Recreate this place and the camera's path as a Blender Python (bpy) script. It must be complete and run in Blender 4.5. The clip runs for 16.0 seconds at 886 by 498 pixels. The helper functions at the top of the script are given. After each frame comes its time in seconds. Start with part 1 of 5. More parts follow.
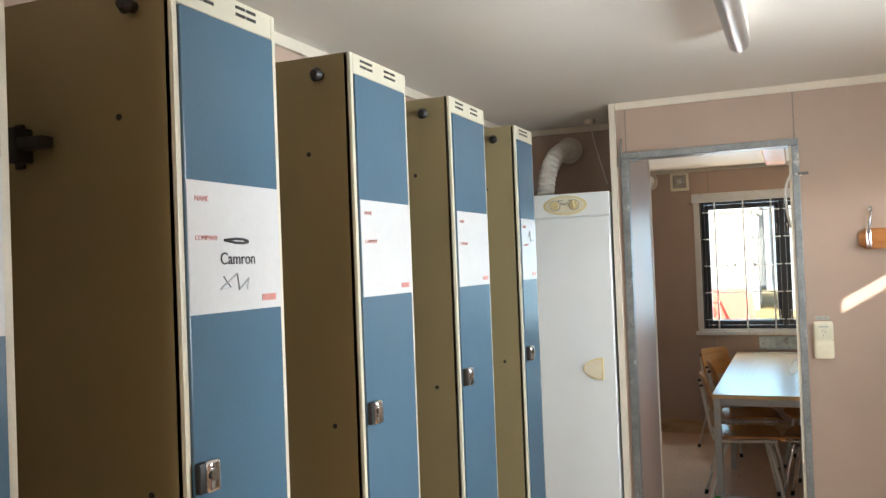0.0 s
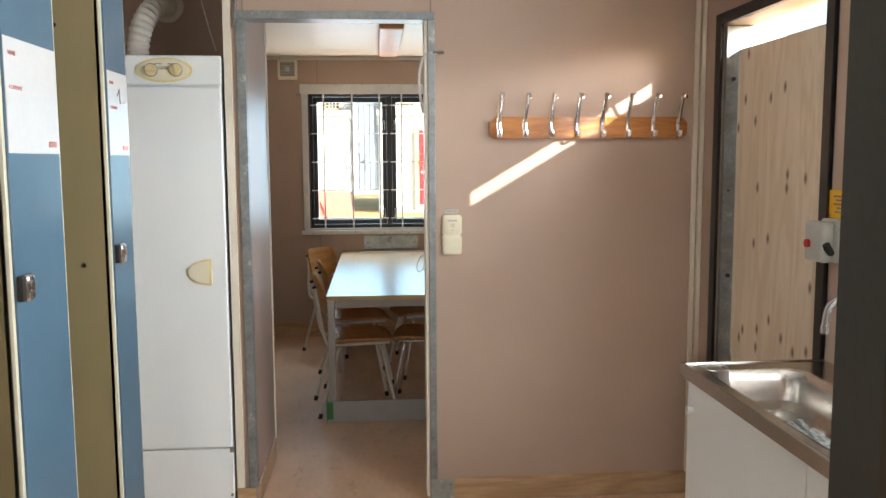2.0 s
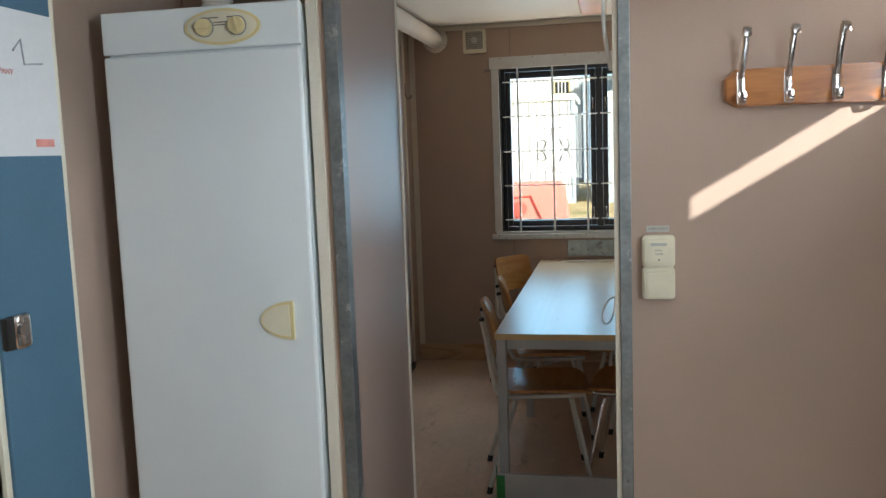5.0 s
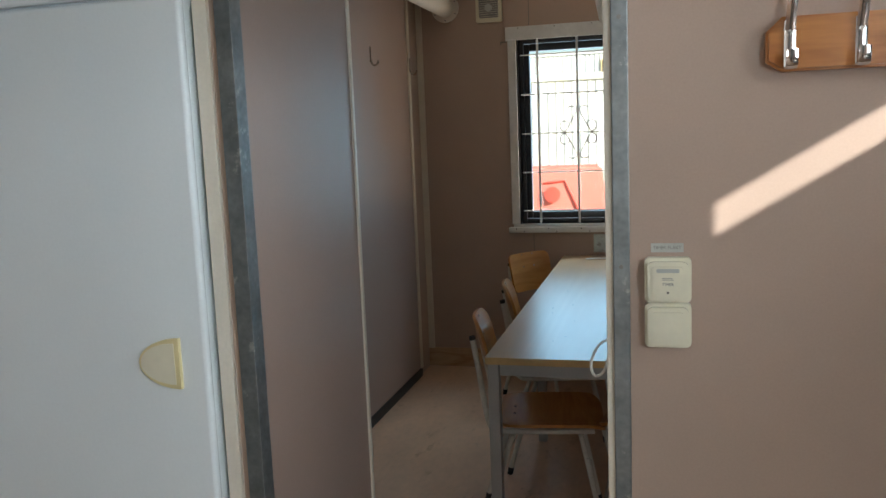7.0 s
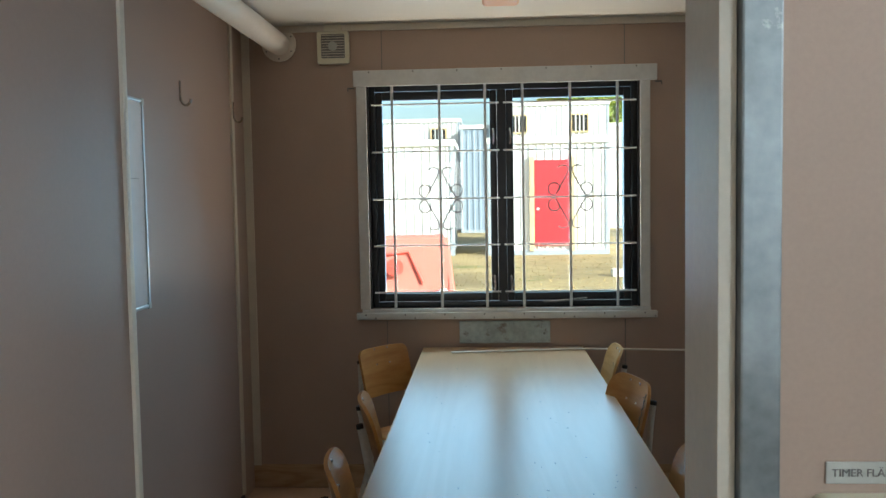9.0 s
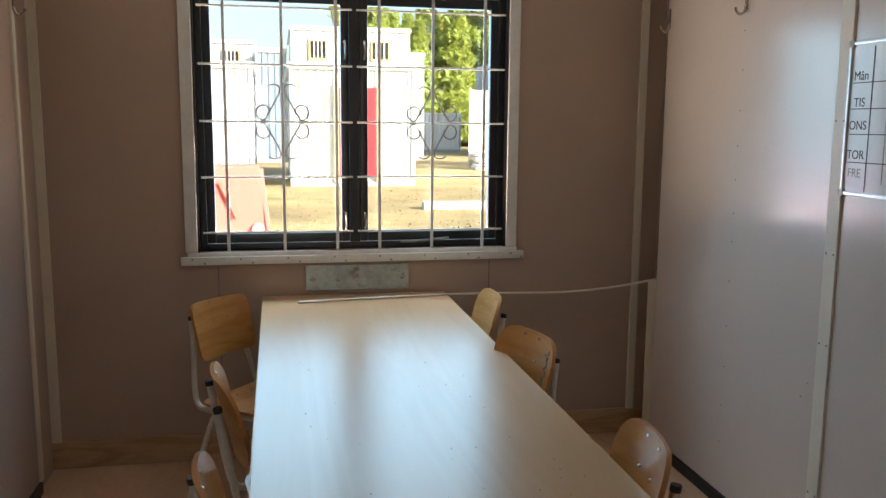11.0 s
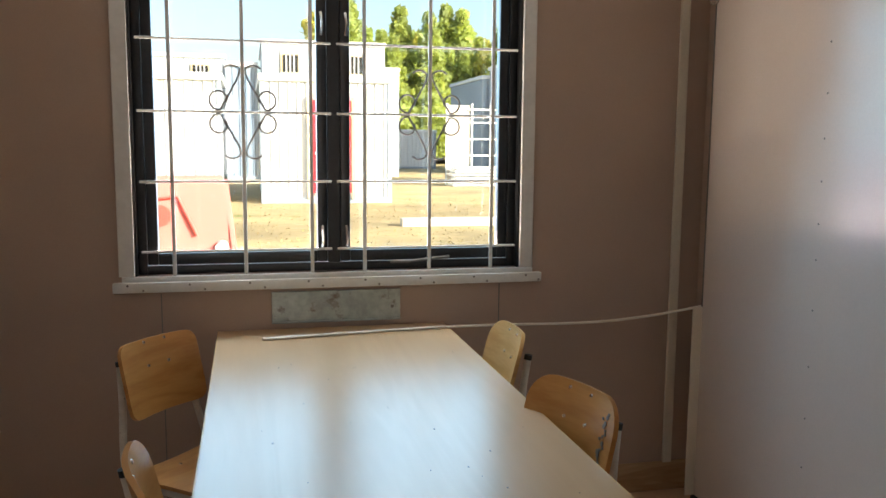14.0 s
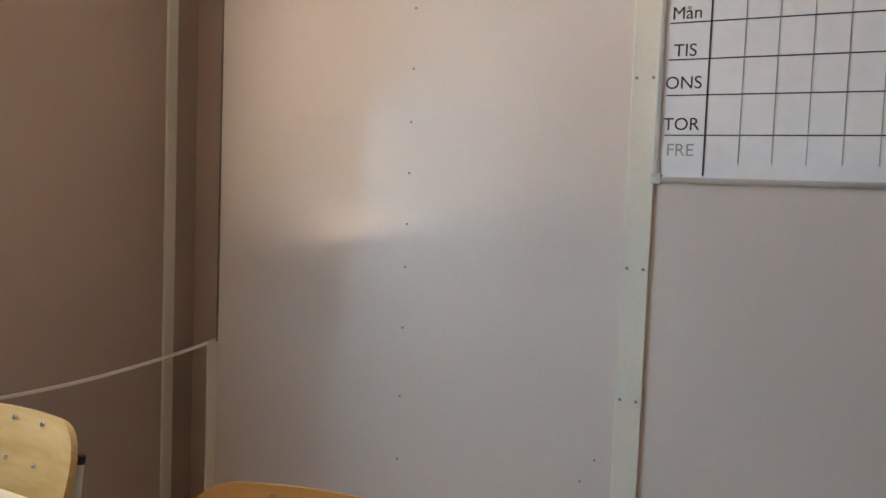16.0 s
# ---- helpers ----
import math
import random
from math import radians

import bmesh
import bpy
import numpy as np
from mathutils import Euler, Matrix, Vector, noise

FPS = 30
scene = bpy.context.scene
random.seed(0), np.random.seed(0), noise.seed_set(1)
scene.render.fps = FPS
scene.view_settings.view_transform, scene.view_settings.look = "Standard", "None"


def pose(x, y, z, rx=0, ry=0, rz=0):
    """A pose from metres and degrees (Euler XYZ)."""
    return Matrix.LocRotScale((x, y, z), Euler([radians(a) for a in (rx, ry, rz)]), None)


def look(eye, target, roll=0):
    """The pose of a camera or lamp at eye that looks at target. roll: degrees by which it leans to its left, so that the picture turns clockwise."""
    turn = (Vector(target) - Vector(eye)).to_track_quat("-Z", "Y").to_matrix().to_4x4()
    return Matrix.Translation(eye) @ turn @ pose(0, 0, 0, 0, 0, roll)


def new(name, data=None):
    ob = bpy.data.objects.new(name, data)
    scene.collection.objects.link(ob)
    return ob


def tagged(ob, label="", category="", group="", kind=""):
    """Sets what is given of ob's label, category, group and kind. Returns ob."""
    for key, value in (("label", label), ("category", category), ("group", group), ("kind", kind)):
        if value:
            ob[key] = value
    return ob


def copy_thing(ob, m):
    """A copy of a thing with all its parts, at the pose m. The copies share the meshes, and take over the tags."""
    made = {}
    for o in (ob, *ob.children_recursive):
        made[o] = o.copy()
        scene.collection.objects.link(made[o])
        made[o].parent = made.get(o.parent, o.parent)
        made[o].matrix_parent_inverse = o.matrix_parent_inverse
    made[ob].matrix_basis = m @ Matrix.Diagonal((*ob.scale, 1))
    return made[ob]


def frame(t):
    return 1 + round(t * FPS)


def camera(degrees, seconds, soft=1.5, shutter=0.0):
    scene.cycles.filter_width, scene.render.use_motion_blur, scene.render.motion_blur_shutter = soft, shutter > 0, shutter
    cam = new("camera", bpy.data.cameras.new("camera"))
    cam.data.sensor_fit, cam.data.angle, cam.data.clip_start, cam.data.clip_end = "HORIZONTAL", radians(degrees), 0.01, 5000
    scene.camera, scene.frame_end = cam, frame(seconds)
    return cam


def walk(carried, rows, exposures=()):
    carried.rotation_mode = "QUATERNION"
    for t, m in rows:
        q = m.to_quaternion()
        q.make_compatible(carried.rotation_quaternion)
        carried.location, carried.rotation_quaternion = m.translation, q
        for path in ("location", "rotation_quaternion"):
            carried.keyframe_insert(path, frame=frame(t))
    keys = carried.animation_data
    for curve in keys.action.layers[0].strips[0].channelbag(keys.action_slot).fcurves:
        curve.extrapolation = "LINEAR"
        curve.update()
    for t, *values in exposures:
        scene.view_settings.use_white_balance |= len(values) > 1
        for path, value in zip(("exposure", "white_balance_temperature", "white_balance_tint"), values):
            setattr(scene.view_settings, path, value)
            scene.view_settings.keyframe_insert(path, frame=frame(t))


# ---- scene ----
cam = camera(56.0, 16.0)
PATH = [
    (0, (0.203, 0.224, 1.592), (-0.577, 2.065, 1.629), -2.2),
    (0.5, (0.18, 0.304, 1.583), (-0.296, 2.246, 1.541), -1.0),
    (1, (0.113, 0.383, 1.574), (-0.122, 2.365, 1.454), -0.3),
    (1.5, (0.055, 0.563, 1.527), (0.0, 2.554, 1.346), -0.2),
    (2, (-0.019, 0.854, 1.502), (0.139, 2.836, 1.289), -0.3),
    (2.5, (-0.1, 1.094, 1.53), (0.255, 3.05, 1.304), -1.1),
    (3, (-0.11, 1.268, 1.517), (0.29, 3.214, 1.283), -1.3),
    (3.5, (0.006, 1.467, 1.53), (0.232, 3.439, 1.287), -1.1),
    (4, (0.085, 1.692, 1.515), (0.089, 3.677, 1.272), -1.0),
    (4.5, (0.135, 1.931, 1.502), (-0.072, 3.907, 1.269), -1.4),
    (4.7, (0.159, 2.021, 1.503), (-0.134, 3.986, 1.274), -1.7),
    (6.8, (0.278, 2.784, 1.502), (-0.358, 4.66, 1.225), -2.2),
    (7, (0.296, 2.818, 1.506), (-0.22, 4.731, 1.233), -2.3),
    (7.5, (0.306, 2.893, 1.494), (-0.004, 4.848, 1.214), -2.2),
    (8, (0.221, 3.131, 1.473), (0.012, 5.103, 1.217), -2.1),
    (8.5, (0.108, 3.473, 1.492), (-0.069, 5.458, 1.325), -2.0),
    (8.7, (0.072, 3.59, 1.498), (-0.087, 5.58, 1.373), -1.6),
    (10.8, (-0.243, 4.285, 1.487), (0.135, 6.241, 1.312), 0.5),
    (11, (-0.242, 4.288, 1.476), (0.146, 6.228, 1.183), 0.5),
    (11.5, (-0.233, 4.295, 1.432), (0.15, 6.178, 0.875), -0.2),
    (12, (-0.232, 4.291, 1.417), (0.172, 6.12, 0.717), -0.8),
    (12.5, (-0.244, 4.338, 1.406), (0.319, 6.129, 0.717), -0.1),
    (13, (-0.221, 4.488, 1.406), (0.452, 6.305, 0.908), 0.7),
    (13.5, (-0.198, 4.728, 1.396), (0.265, 6.646, 1.067), 0.6),
    (14, (-0.198, 5.001, 1.383), (0.253, 6.933, 1.134), 0.5),
    (14.5, (-0.198, 5.304, 1.353), (0.476, 7.176, 1.156), 1.2),
    (15, (-0.21, 5.603, 1.292), (0.877, 7.271, 1.102), 2.5),
    (15.5, (-0.323, 5.852, 1.271), (1.155, 7.186, 1.079), 2.8),
    (16, (-0.339, 6.084, 1.24), (1.417, 7.03, 1.104), 2.2),
]
EXPOSURES = [(0.0, 1.55, 6600, 10), (0.5, 1.55, 6300, 7), (1.5, 1.6, 6500, 9), (2.5, 1.6, 6700, 12), (3.5, 1.35, 6400, 9), (4.5, 1.05, 6050, 7), (7.0, 0.75, 6100, 7), (8.5, 0.85, 5850, 2), (11.0, 1.3, 6500, 12), (12.0, 1.75, 7100, 15), (12.5, 1.85, 7000, 14), (13.5, 1.5, 6600, 13), (14.5, 1.25, 6500, 12), (15.0, 1.2, 6550, 13), (16.0, 1.9, 6600, 12)]
walk(cam, [(t, look(eye, target, roll)) for t, eye, target, roll in PATH], EXPOSURES)

# ---- light ----
SUN_WAY = Vector((-1.09, 1.0, -0.645)).normalized()
world = bpy.data.worlds.new("sky")
scene.world = world
world.use_nodes = True
wn = world.node_tree.nodes
sky = wn.new("ShaderNodeTexSky")
sky.sky_type, sky.sun_disc = "NISHITA", False
sky.sun_elevation = math.asin(-SUN_WAY.z)
sky.sun_rotation = math.atan2(-SUN_WAY.x, -SUN_WAY.y)
sky.dust_density = 3.0
world.node_tree.links.new(sky.outputs[0], wn["Background"].inputs[0])
wn["Background"].inputs[1].default_value = 0.15

sun = new("sun", bpy.data.lights.new("sun", "SUN"))
sun.data.energy, sun.data.angle, sun.data.color = 5.0, radians(0.5), (1.0, 0.95, 0.87)
sun.matrix_world = look((30, -30, 20), Vector((30, -30, 20)) + SUN_WAY)


def area_lamp(name, eye, target, width, height, watts, color):
    lamp = new(name, bpy.data.lights.new(name, "AREA"))
    lamp.data.shape, lamp.data.size, lamp.data.size_y = "RECTANGLE", width, height
    lamp.data.energy, lamp.data.color = watts, color
    lamp.matrix_world = look(eye, target)
    return lamp


area_lamp("dining_window_light", (0.1, 8.30, 1.58), (0.1, 5.0, 1.35), 1.6, 1.25, 15, (0.40, 0.72, 1.0))
area_lamp("dining_sky_light", (0.1, 9.4, 3.3), (0.1, 6.2, 0.9), 2.4, 1.2, 46, (0.76, 0.90, 1.0))
# no real sill lamp: warm fill standing in for bounce off the sunlit yard
area_lamp("yard_bounce_fill_light", (0.1, 8.13, 0.985), (0.1, 7.985, 2.4), 1.25, 0.10, 12, (1.0, 0.81, 0.60))
# main cloakroom fill, added in a made-up opening hidden by the partition
area_lamp("sink_side_fill_light", (1.530, 2.205, 1.595), (0.0, 2.205, 1.50), 0.66, 1.0, 33, (0.84, 0.94, 1.0))
# fill lamp added behind the camera; no window is known there
area_lamp("rear_fill_light", (-0.70, -1.68, 1.5), (0.6, 3.0, 1.2), 0.68, 1.15, 9, (1.0, 0.96, 0.90))
area_lamp("door_gap_light", (2.7, 3.5, 2.55), (1.42, 3.85, 1.98), 1.3, 0.8, 115, (0.95, 0.97, 1.0))

# ---- materials ----
def mat(name, color, rough=0.5, metal=0.0, vary=0.12, scale=6.0, fine=60.0, bump=0.0, spec=0.5, coat=0.0, stretch=(1, 1, 1), random=0.0, wear=None):
    """Two scales of mottling on the base colour and the gloss, and a fine relief."""
    m = bpy.data.materials.new(name)
    m.use_nodes = True
    n, l = m.node_tree.nodes, m.node_tree.links
    b = n["Principled BSDF"]
    b.inputs["Roughness"].default_value, b.inputs["Metallic"].default_value = rough, metal
    b.inputs["Specular IOR Level"].default_value = spec
    b.inputs["Coat Weight"].default_value, b.inputs["Coat Roughness"].default_value = coat, 0.08
    tc, mp = n.new("ShaderNodeTexCoord"), n.new("ShaderNodeMapping")
    mp.inputs["Scale"].default_value = stretch
    l.new(tc.outputs["Object"], mp.inputs[0])
    big, small = n.new("ShaderNodeTexNoise"), n.new("ShaderNodeTexNoise")
    big.inputs["Scale"].default_value, big.inputs["Detail"].default_value = scale, 4
    small.inputs["Scale"].default_value, small.inputs["Detail"].default_value = fine, 3
    l.new(mp.outputs[0], big.inputs[0]), l.new(mp.outputs[0], small.inputs[0])
    ramp = n.new("ShaderNodeMapRange")
    ramp.inputs[1].default_value, ramp.inputs[2].default_value = 0.3, 0.7
    ramp.inputs[3].default_value, ramp.inputs[4].default_value = 1 - vary, 1 + vary
    l.new(big.outputs[0], ramp.inputs[0])
    ramp2 = n.new("ShaderNodeMapRange")
    ramp2.inputs[1].default_value, ramp2.inputs[2].default_value = 0.3, 0.7
    ramp2.inputs[3].default_value, ramp2.inputs[4].default_value = 1 - vary * 0.6, 1 + vary * 0.6
    l.new(small.outputs[0], ramp2.inputs[0])
    mul = n.new("ShaderNodeMath")
    mul.operation = "MULTIPLY"
    l.new(ramp.outputs[0], mul.inputs[0]), l.new(ramp2.outputs[0], mul.inputs[1])
    last = mul.outputs[0]
    if random:
        info, rr, m2 = n.new("ShaderNodeObjectInfo"), n.new("ShaderNodeMapRange"), n.new("ShaderNodeMath")
        rr.inputs[3].default_value, rr.inputs[4].default_value = 1 - random, 1 + random
        m2.operation = "MULTIPLY"
        l.new(info.outputs["Random"], rr.inputs[0]), l.new(last, m2.inputs[0]), l.new(rr.outputs[0], m2.inputs[1])
        last = m2.outputs[0]
    tint = n.new("ShaderNodeVectorMath")
    tint.operation = "SCALE"
    tint.inputs[0].default_value = color
    l.new(last, tint.inputs["Scale"])
    out = tint.outputs[0]
    if wear:
        wcol, amount, wscale = wear
        wt, wr, mx = n.new("ShaderNodeTexNoise"), n.new("ShaderNodeMapRange"), n.new("ShaderNodeMix")
        mx.data_type = "RGBA"
        wt.inputs["Scale"].default_value, wt.inputs["Detail"].default_value, wt.inputs["Roughness"].default_value = wscale, 6, 0.7
        l.new(mp.outputs[0], wt.inputs[0])
        wr.inputs[1].default_value, wr.inputs[2].default_value = 0.62 - amount * 0.1, 0.68
        l.new(wt.outputs[0], wr.inputs[0])
        l.new(wr.outputs[0], mx.inputs["Factor"])
        l.new(out, mx.inputs["A"])
        mx.inputs["B"].default_value = (*wcol, 1)
        out = mx.outputs["Result"]
    l.new(out, b.inputs["Base Color"])
    rg = n.new("ShaderNodeMapRange")
    rg.inputs[3].default_value, rg.inputs[4].default_value = rough * 0.85, min(1, rough * 1.2)
    l.new(big.outputs[0], rg.inputs[0])
    if metal > 0.2 or rough > 0.55:
        l.new(rg.outputs[0], b.inputs["Roughness"])
    if bump:
        bp = n.new("ShaderNodeBump")
        bp.inputs["Strength"].default_value, bp.inputs["Distance"].default_value = bump, 0.002
        l.new(small.outputs[0], bp.inputs["Height"]), l.new(bp.outputs[0], b.inputs["Normal"])
    return m


def wood(name, light, dark, rough=0.35, along="y", ring=5.0, knots=0.0, coat=0.0, spec=0.5, relief=0.15):
    """Long grain from a stretched noise, with knots where asked."""
    m = bpy.data.materials.new(name)
    m.use_nodes = True
    n, l = m.node_tree.nodes, m.node_tree.links
    b = n["Principled BSDF"]
    b.inputs["Roughness"].default_value = rough
    b.inputs["Specular IOR Level"].default_value = spec
    b.inputs["Coat Weight"].default_value, b.inputs["Coat Roughness"].default_value = coat, 0.12
    tc, mp = n.new("ShaderNodeTexCoord"), n.new("ShaderNodeMapping")
    k = {"x": (0.12, 1, 1), "y": (1, 0.12, 1), "z": (1, 1, 0.12)}[along]
    mp.inputs["Scale"].default_value = k
    l.new(tc.outputs["Object"], mp.inputs[0])
    t1, t2 = n.new("ShaderNodeTexNoise"), n.new("ShaderNodeTexNoise")
    t1.inputs["Scale"].default_value, t1.inputs["Detail"].default_value, t1.inputs["Distortion"].default_value = ring, 5, 1.2
    t2.inputs["Scale"].default_value, t2.inputs["Detail"].default_value = ring * 14, 4
    l.new(mp.outputs[0], t1.inputs[0]), l.new(mp.outputs[0], t2.inputs[0])
    wv = n.new("ShaderNodeMath")
    wv.operation = "MULTIPLY"
    wv.inputs[1].default_value = 38.0
    l.new(t1.outputs[0], wv.inputs[0])
    sn = n.new("ShaderNodeMath")
    sn.operation = "SINE"
    l.new(wv.outputs[0], sn.inputs[0])
    ad = n.new("ShaderNodeMath")
    ad.operation = "MULTIPLY_ADD"
    ad.inputs[1].default_value, ad.inputs[2].default_value = 0.28, 0.1
    l.new(sn.outputs[0], ad.inputs[0])
    ad2 = n.new("ShaderNodeMath")
    ad2.operation = "ADD"
    l.new(ad.outputs[0], ad2.inputs[0]), l.new(t2.outputs[0], ad2.inputs[1])
    mx = n.new("ShaderNodeMix")
    mx.data_type = "RGBA"
    mx.inputs["A"].default_value, mx.inputs["B"].default_value = (*light, 1), (*dark, 1)
    l.new(ad2.outputs[0], mx.inputs["Factor"])
    out = mx.outputs["Result"]
    if knots:
        vo, vr, mk = n.new("ShaderNodeTexVoronoi"), n.new("ShaderNodeMapRange"), n.new("ShaderNodeMix")
        sp, cb, hz = n.new("ShaderNodeSeparateXYZ"), n.new("ShaderNodeCombineXYZ"), n.new("ShaderNodeMath")
        hz.operation = "MULTIPLY"
        hz.inputs[1].default_value = 0.55
        l.new(tc.outputs["Object"], sp.inputs[0]), l.new(sp.outputs["Z"], hz.inputs[0])
        l.new(sp.outputs["Y"], cb.inputs[0]), l.new(hz.outputs[0], cb.inputs[1])
        vo.voronoi_dimensions = "2D"
        vo.inputs["Scale"].default_value = 9.0
        l.new(cb.outputs[0], vo.inputs["Vector"])
        vr.inputs[1].default_value, vr.inputs[2].default_value, vr.inputs[3].default_value, vr.inputs[4].default_value = 0.03, 0.14, knots, 0
        l.new(vo.outputs["Distance"], vr.inputs[0])
        mk.data_type = "RGBA"
        some, keep, both = n.new("ShaderNodeSeparateColor"), n.new("ShaderNodeMath"), n.new("ShaderNodeMath")
        keep.operation, both.operation = "GREATER_THAN", "MULTIPLY"
        keep.inputs[1].default_value = 0.35
        l.new(vo.outputs["Color"], some.inputs[0]), l.new(some.outputs[0], keep.inputs[0])
        l.new(keep.outputs[0], both.inputs[0]), l.new(vr.outputs[0], both.inputs[1])
        l.new(both.outputs[0], mk.inputs["Factor"])
        l.new(out, mk.inputs["A"])
        mk.inputs["B"].default_value = (0.20, 0.105, 0.05, 1)
        out = mk.outputs["Result"]
    l.new(out, b.inputs["Base Color"])
    bp = n.new("ShaderNodeBump")
    bp.inputs["Strength"].default_value, bp.inputs["Distance"].default_value = relief, 0.001
    l.new(ad2.outputs[0], bp.inputs["Height"]), l.new(bp.outputs[0], b.inputs["Normal"])
    return m


def glass_pane(name):
    m = bpy.data.materials.new(name)
    m.use_nodes = True
    n, l = m.node_tree.nodes, m.node_tree.links
    n.remove(n["Principled BSDF"])
    tr, gl, fr, mx = n.new("ShaderNodeBsdfTransparent"), n.new("ShaderNodeBsdfGlossy"), n.new("ShaderNodeFresnel"), n.new("ShaderNodeMixShader")
    tr.inputs[0].default_value = (0.93, 0.96, 0.95, 1)
    gl.inputs["Roughness"].default_value = 0.01
    fr.inputs[0].default_value = 1.45
    l.new(fr.outputs[0], mx.inputs[0]), l.new(tr.outputs[0], mx.inputs[1]), l.new(gl.outputs[0], mx.inputs[2])
    l.new(mx.outputs[0], n["Material Output"].inputs[0])
    return m


WALL = mat("pink_wall_board", (0.46, 0.345, 0.275), 0.5, vary=0.04, scale=2.5, fine=220, bump=0.05, spec=0.35)
PANEL = mat("laminate_wall_panel", (0.68, 0.59, 0.53), 0.22, vary=0.035, scale=1.8, fine=160, bump=0.02, spec=1.0)
PANEL_PINK = mat("pink_laminate_panel", (0.38, 0.28, 0.23), 0.4, vary=0.03, scale=1.8, fine=160, bump=0.03)
CEIL = mat("ceiling_paint", (0.78, 0.75, 0.70), 0.45, vary=0.03, scale=1.5, fine=120, bump=0.03)
FLOOR = mat("marbled_linoleum", (0.63, 0.425, 0.285), 0.3, vary=0.10, scale=5, fine=38, bump=0.02, stretch=(1, 0.45, 1), wear=((0.44, 0.28, 0.17), 0.3, 9))
SKIRT = wood("vinyl_wood_skirting", (0.60, 0.42, 0.26), (0.40, 0.25, 0.13), 0.45, "x", 6)
BLACK = mat("black_plastic", (0.014, 0.013, 0.012), 0.45, vary=0.2, fine=140)
TRIM = mat("cream_trim", (0.74, 0.68, 0.57), 0.4, vary=0.05, scale=4, fine=120)
GALV = mat("galvanised_steel", (0.25, 0.275, 0.285), 0.42, 0.75, vary=0.2, scale=14, fine=70, bump=0.1, wear=((0.50, 0.51, 0.50), 0.15, 12))
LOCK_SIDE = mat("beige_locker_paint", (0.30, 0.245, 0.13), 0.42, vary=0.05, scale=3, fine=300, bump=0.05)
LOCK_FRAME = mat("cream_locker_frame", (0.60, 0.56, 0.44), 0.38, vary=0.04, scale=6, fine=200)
LOCK_BLUE = mat("blue_locker_paint", (0.068, 0.135, 0.195), 0.24, vary=0.06, scale=3, fine=260, bump=0.03, spec=0.6)
LABEL = mat("white_label_foil", (0.58, 0.58, 0.58), 0.22, vary=0.03, scale=8, fine=90)
RED_INK = mat("red_print", (0.50, 0.20, 0.17), 0.5, vary=0.2)
INK = mat("black_marker", (0.02, 0.02, 0.022), 0.5, vary=0.3, fine=40)
GREY_INK = mat("faded_marker", (0.32, 0.32, 0.33), 0.5, vary=0.3, fine=30)
CHROME = mat("chrome", (0.75, 0.75, 0.76), 0.12, 1.0, vary=0.05)
STEEL = mat("brushed_steel", (0.50, 0.475, 0.44), 0.25, 1.0, vary=0.05, scale=2, fine=180, bump=0.015, stretch=(4, 1, 1))
WHITE = mat("white_enamel", (0.84, 0.90, 0.92), 0.25, vary=0.02, scale=2, fine=140, bump=0.02, spec=0.5)
CAB_DOOR = mat("dented_white_enamel", (0.84, 0.90, 0.92), 0.14, vary=0.02, scale=2, fine=140, spec=0.5)
cn, cl = CAB_DOOR.node_tree.nodes, CAB_DOOR.node_tree.links
dent, dent_relief = cn.new("ShaderNodeTexNoise"), cn.new("ShaderNodeBump")
dent.inputs["Scale"].default_value, dent.inputs["Detail"].default_value = 3.2, 1.0
dent_relief.inputs["Strength"].default_value, dent_relief.inputs["Distance"].default_value = 0.5, 0.03
cl.new(cn["Texture Coordinate"].outputs["Object"], dent.inputs[0])
cl.new(dent.outputs[0], dent_relief.inputs["Height"]), cl.new(dent_relief.outputs[0], cn["Principled BSDF"].inputs["Normal"])
IVORY = mat("yellowed_plastic", (0.76, 0.66, 0.36), 0.4, vary=0.05, scale=12)
SWITCH = mat("cream_switch_plastic", (0.78, 0.74, 0.58), 0.35, vary=0.03, scale=20)
PLY = wood("plywood", (0.90, 0.80, 0.66), (0.76, 0.62, 0.46), 0.6, "z", 5, knots=0.95)
PINE = wood("varnished_pine", (0.54, 0.225, 0.05), (0.34, 0.115, 0.02), 0.3, "x", 9, coat=0.3)
BEECH = wood("beech_plywood", (0.56, 0.28, 0.08), (0.42, 0.175, 0.04), 0.33, "y", 6, coat=0.2)
BEECH_PALE = wood("pale_beech", (0.66, 0.42, 0.18), (0.50, 0.28, 0.09), 0.35, "y", 6, coat=0.15)
PLY_EDGE = wood("plywood_edge", (0.66, 0.50, 0.30), (0.30, 0.18, 0.09), 0.5, "x", 60)
TABLE = wood("table_laminate", (0.56, 0.39, 0.225), (0.515, 0.345, 0.19), 0.29, "y", 3.2, spec=0.6, relief=0.008)
EDGE = mat("table_edge_band", (0.62, 0.43, 0.19), 0.4, vary=0.08, scale=10)
TABLE_LEG = mat("grey_table_paint", (0.40, 0.40, 0.39), 0.4, vary=0.06, scale=10, fine=160)
CREAM_METAL = mat("cream_painted_tube", (0.62, 0.59, 0.52), 0.38, vary=0.1, scale=14, wear=((0.3, 0.26, 0.22), 0.2, 30))
RUBBER = mat("black_rubber", (0.02, 0.02, 0.02), 0.7)
WINBLACK = mat("black_window_paint", (0.012, 0.012, 0.013), 0.32, vary=0.3, scale=10, fine=80)
BAR = mat("white_bar_paint", (0.72, 0.72, 0.70), 0.35, vary=0.05, scale=20)
IRON = mat("grey_wrought_iron", (0.22, 0.21, 0.20), 0.45, 0.4, vary=0.2)
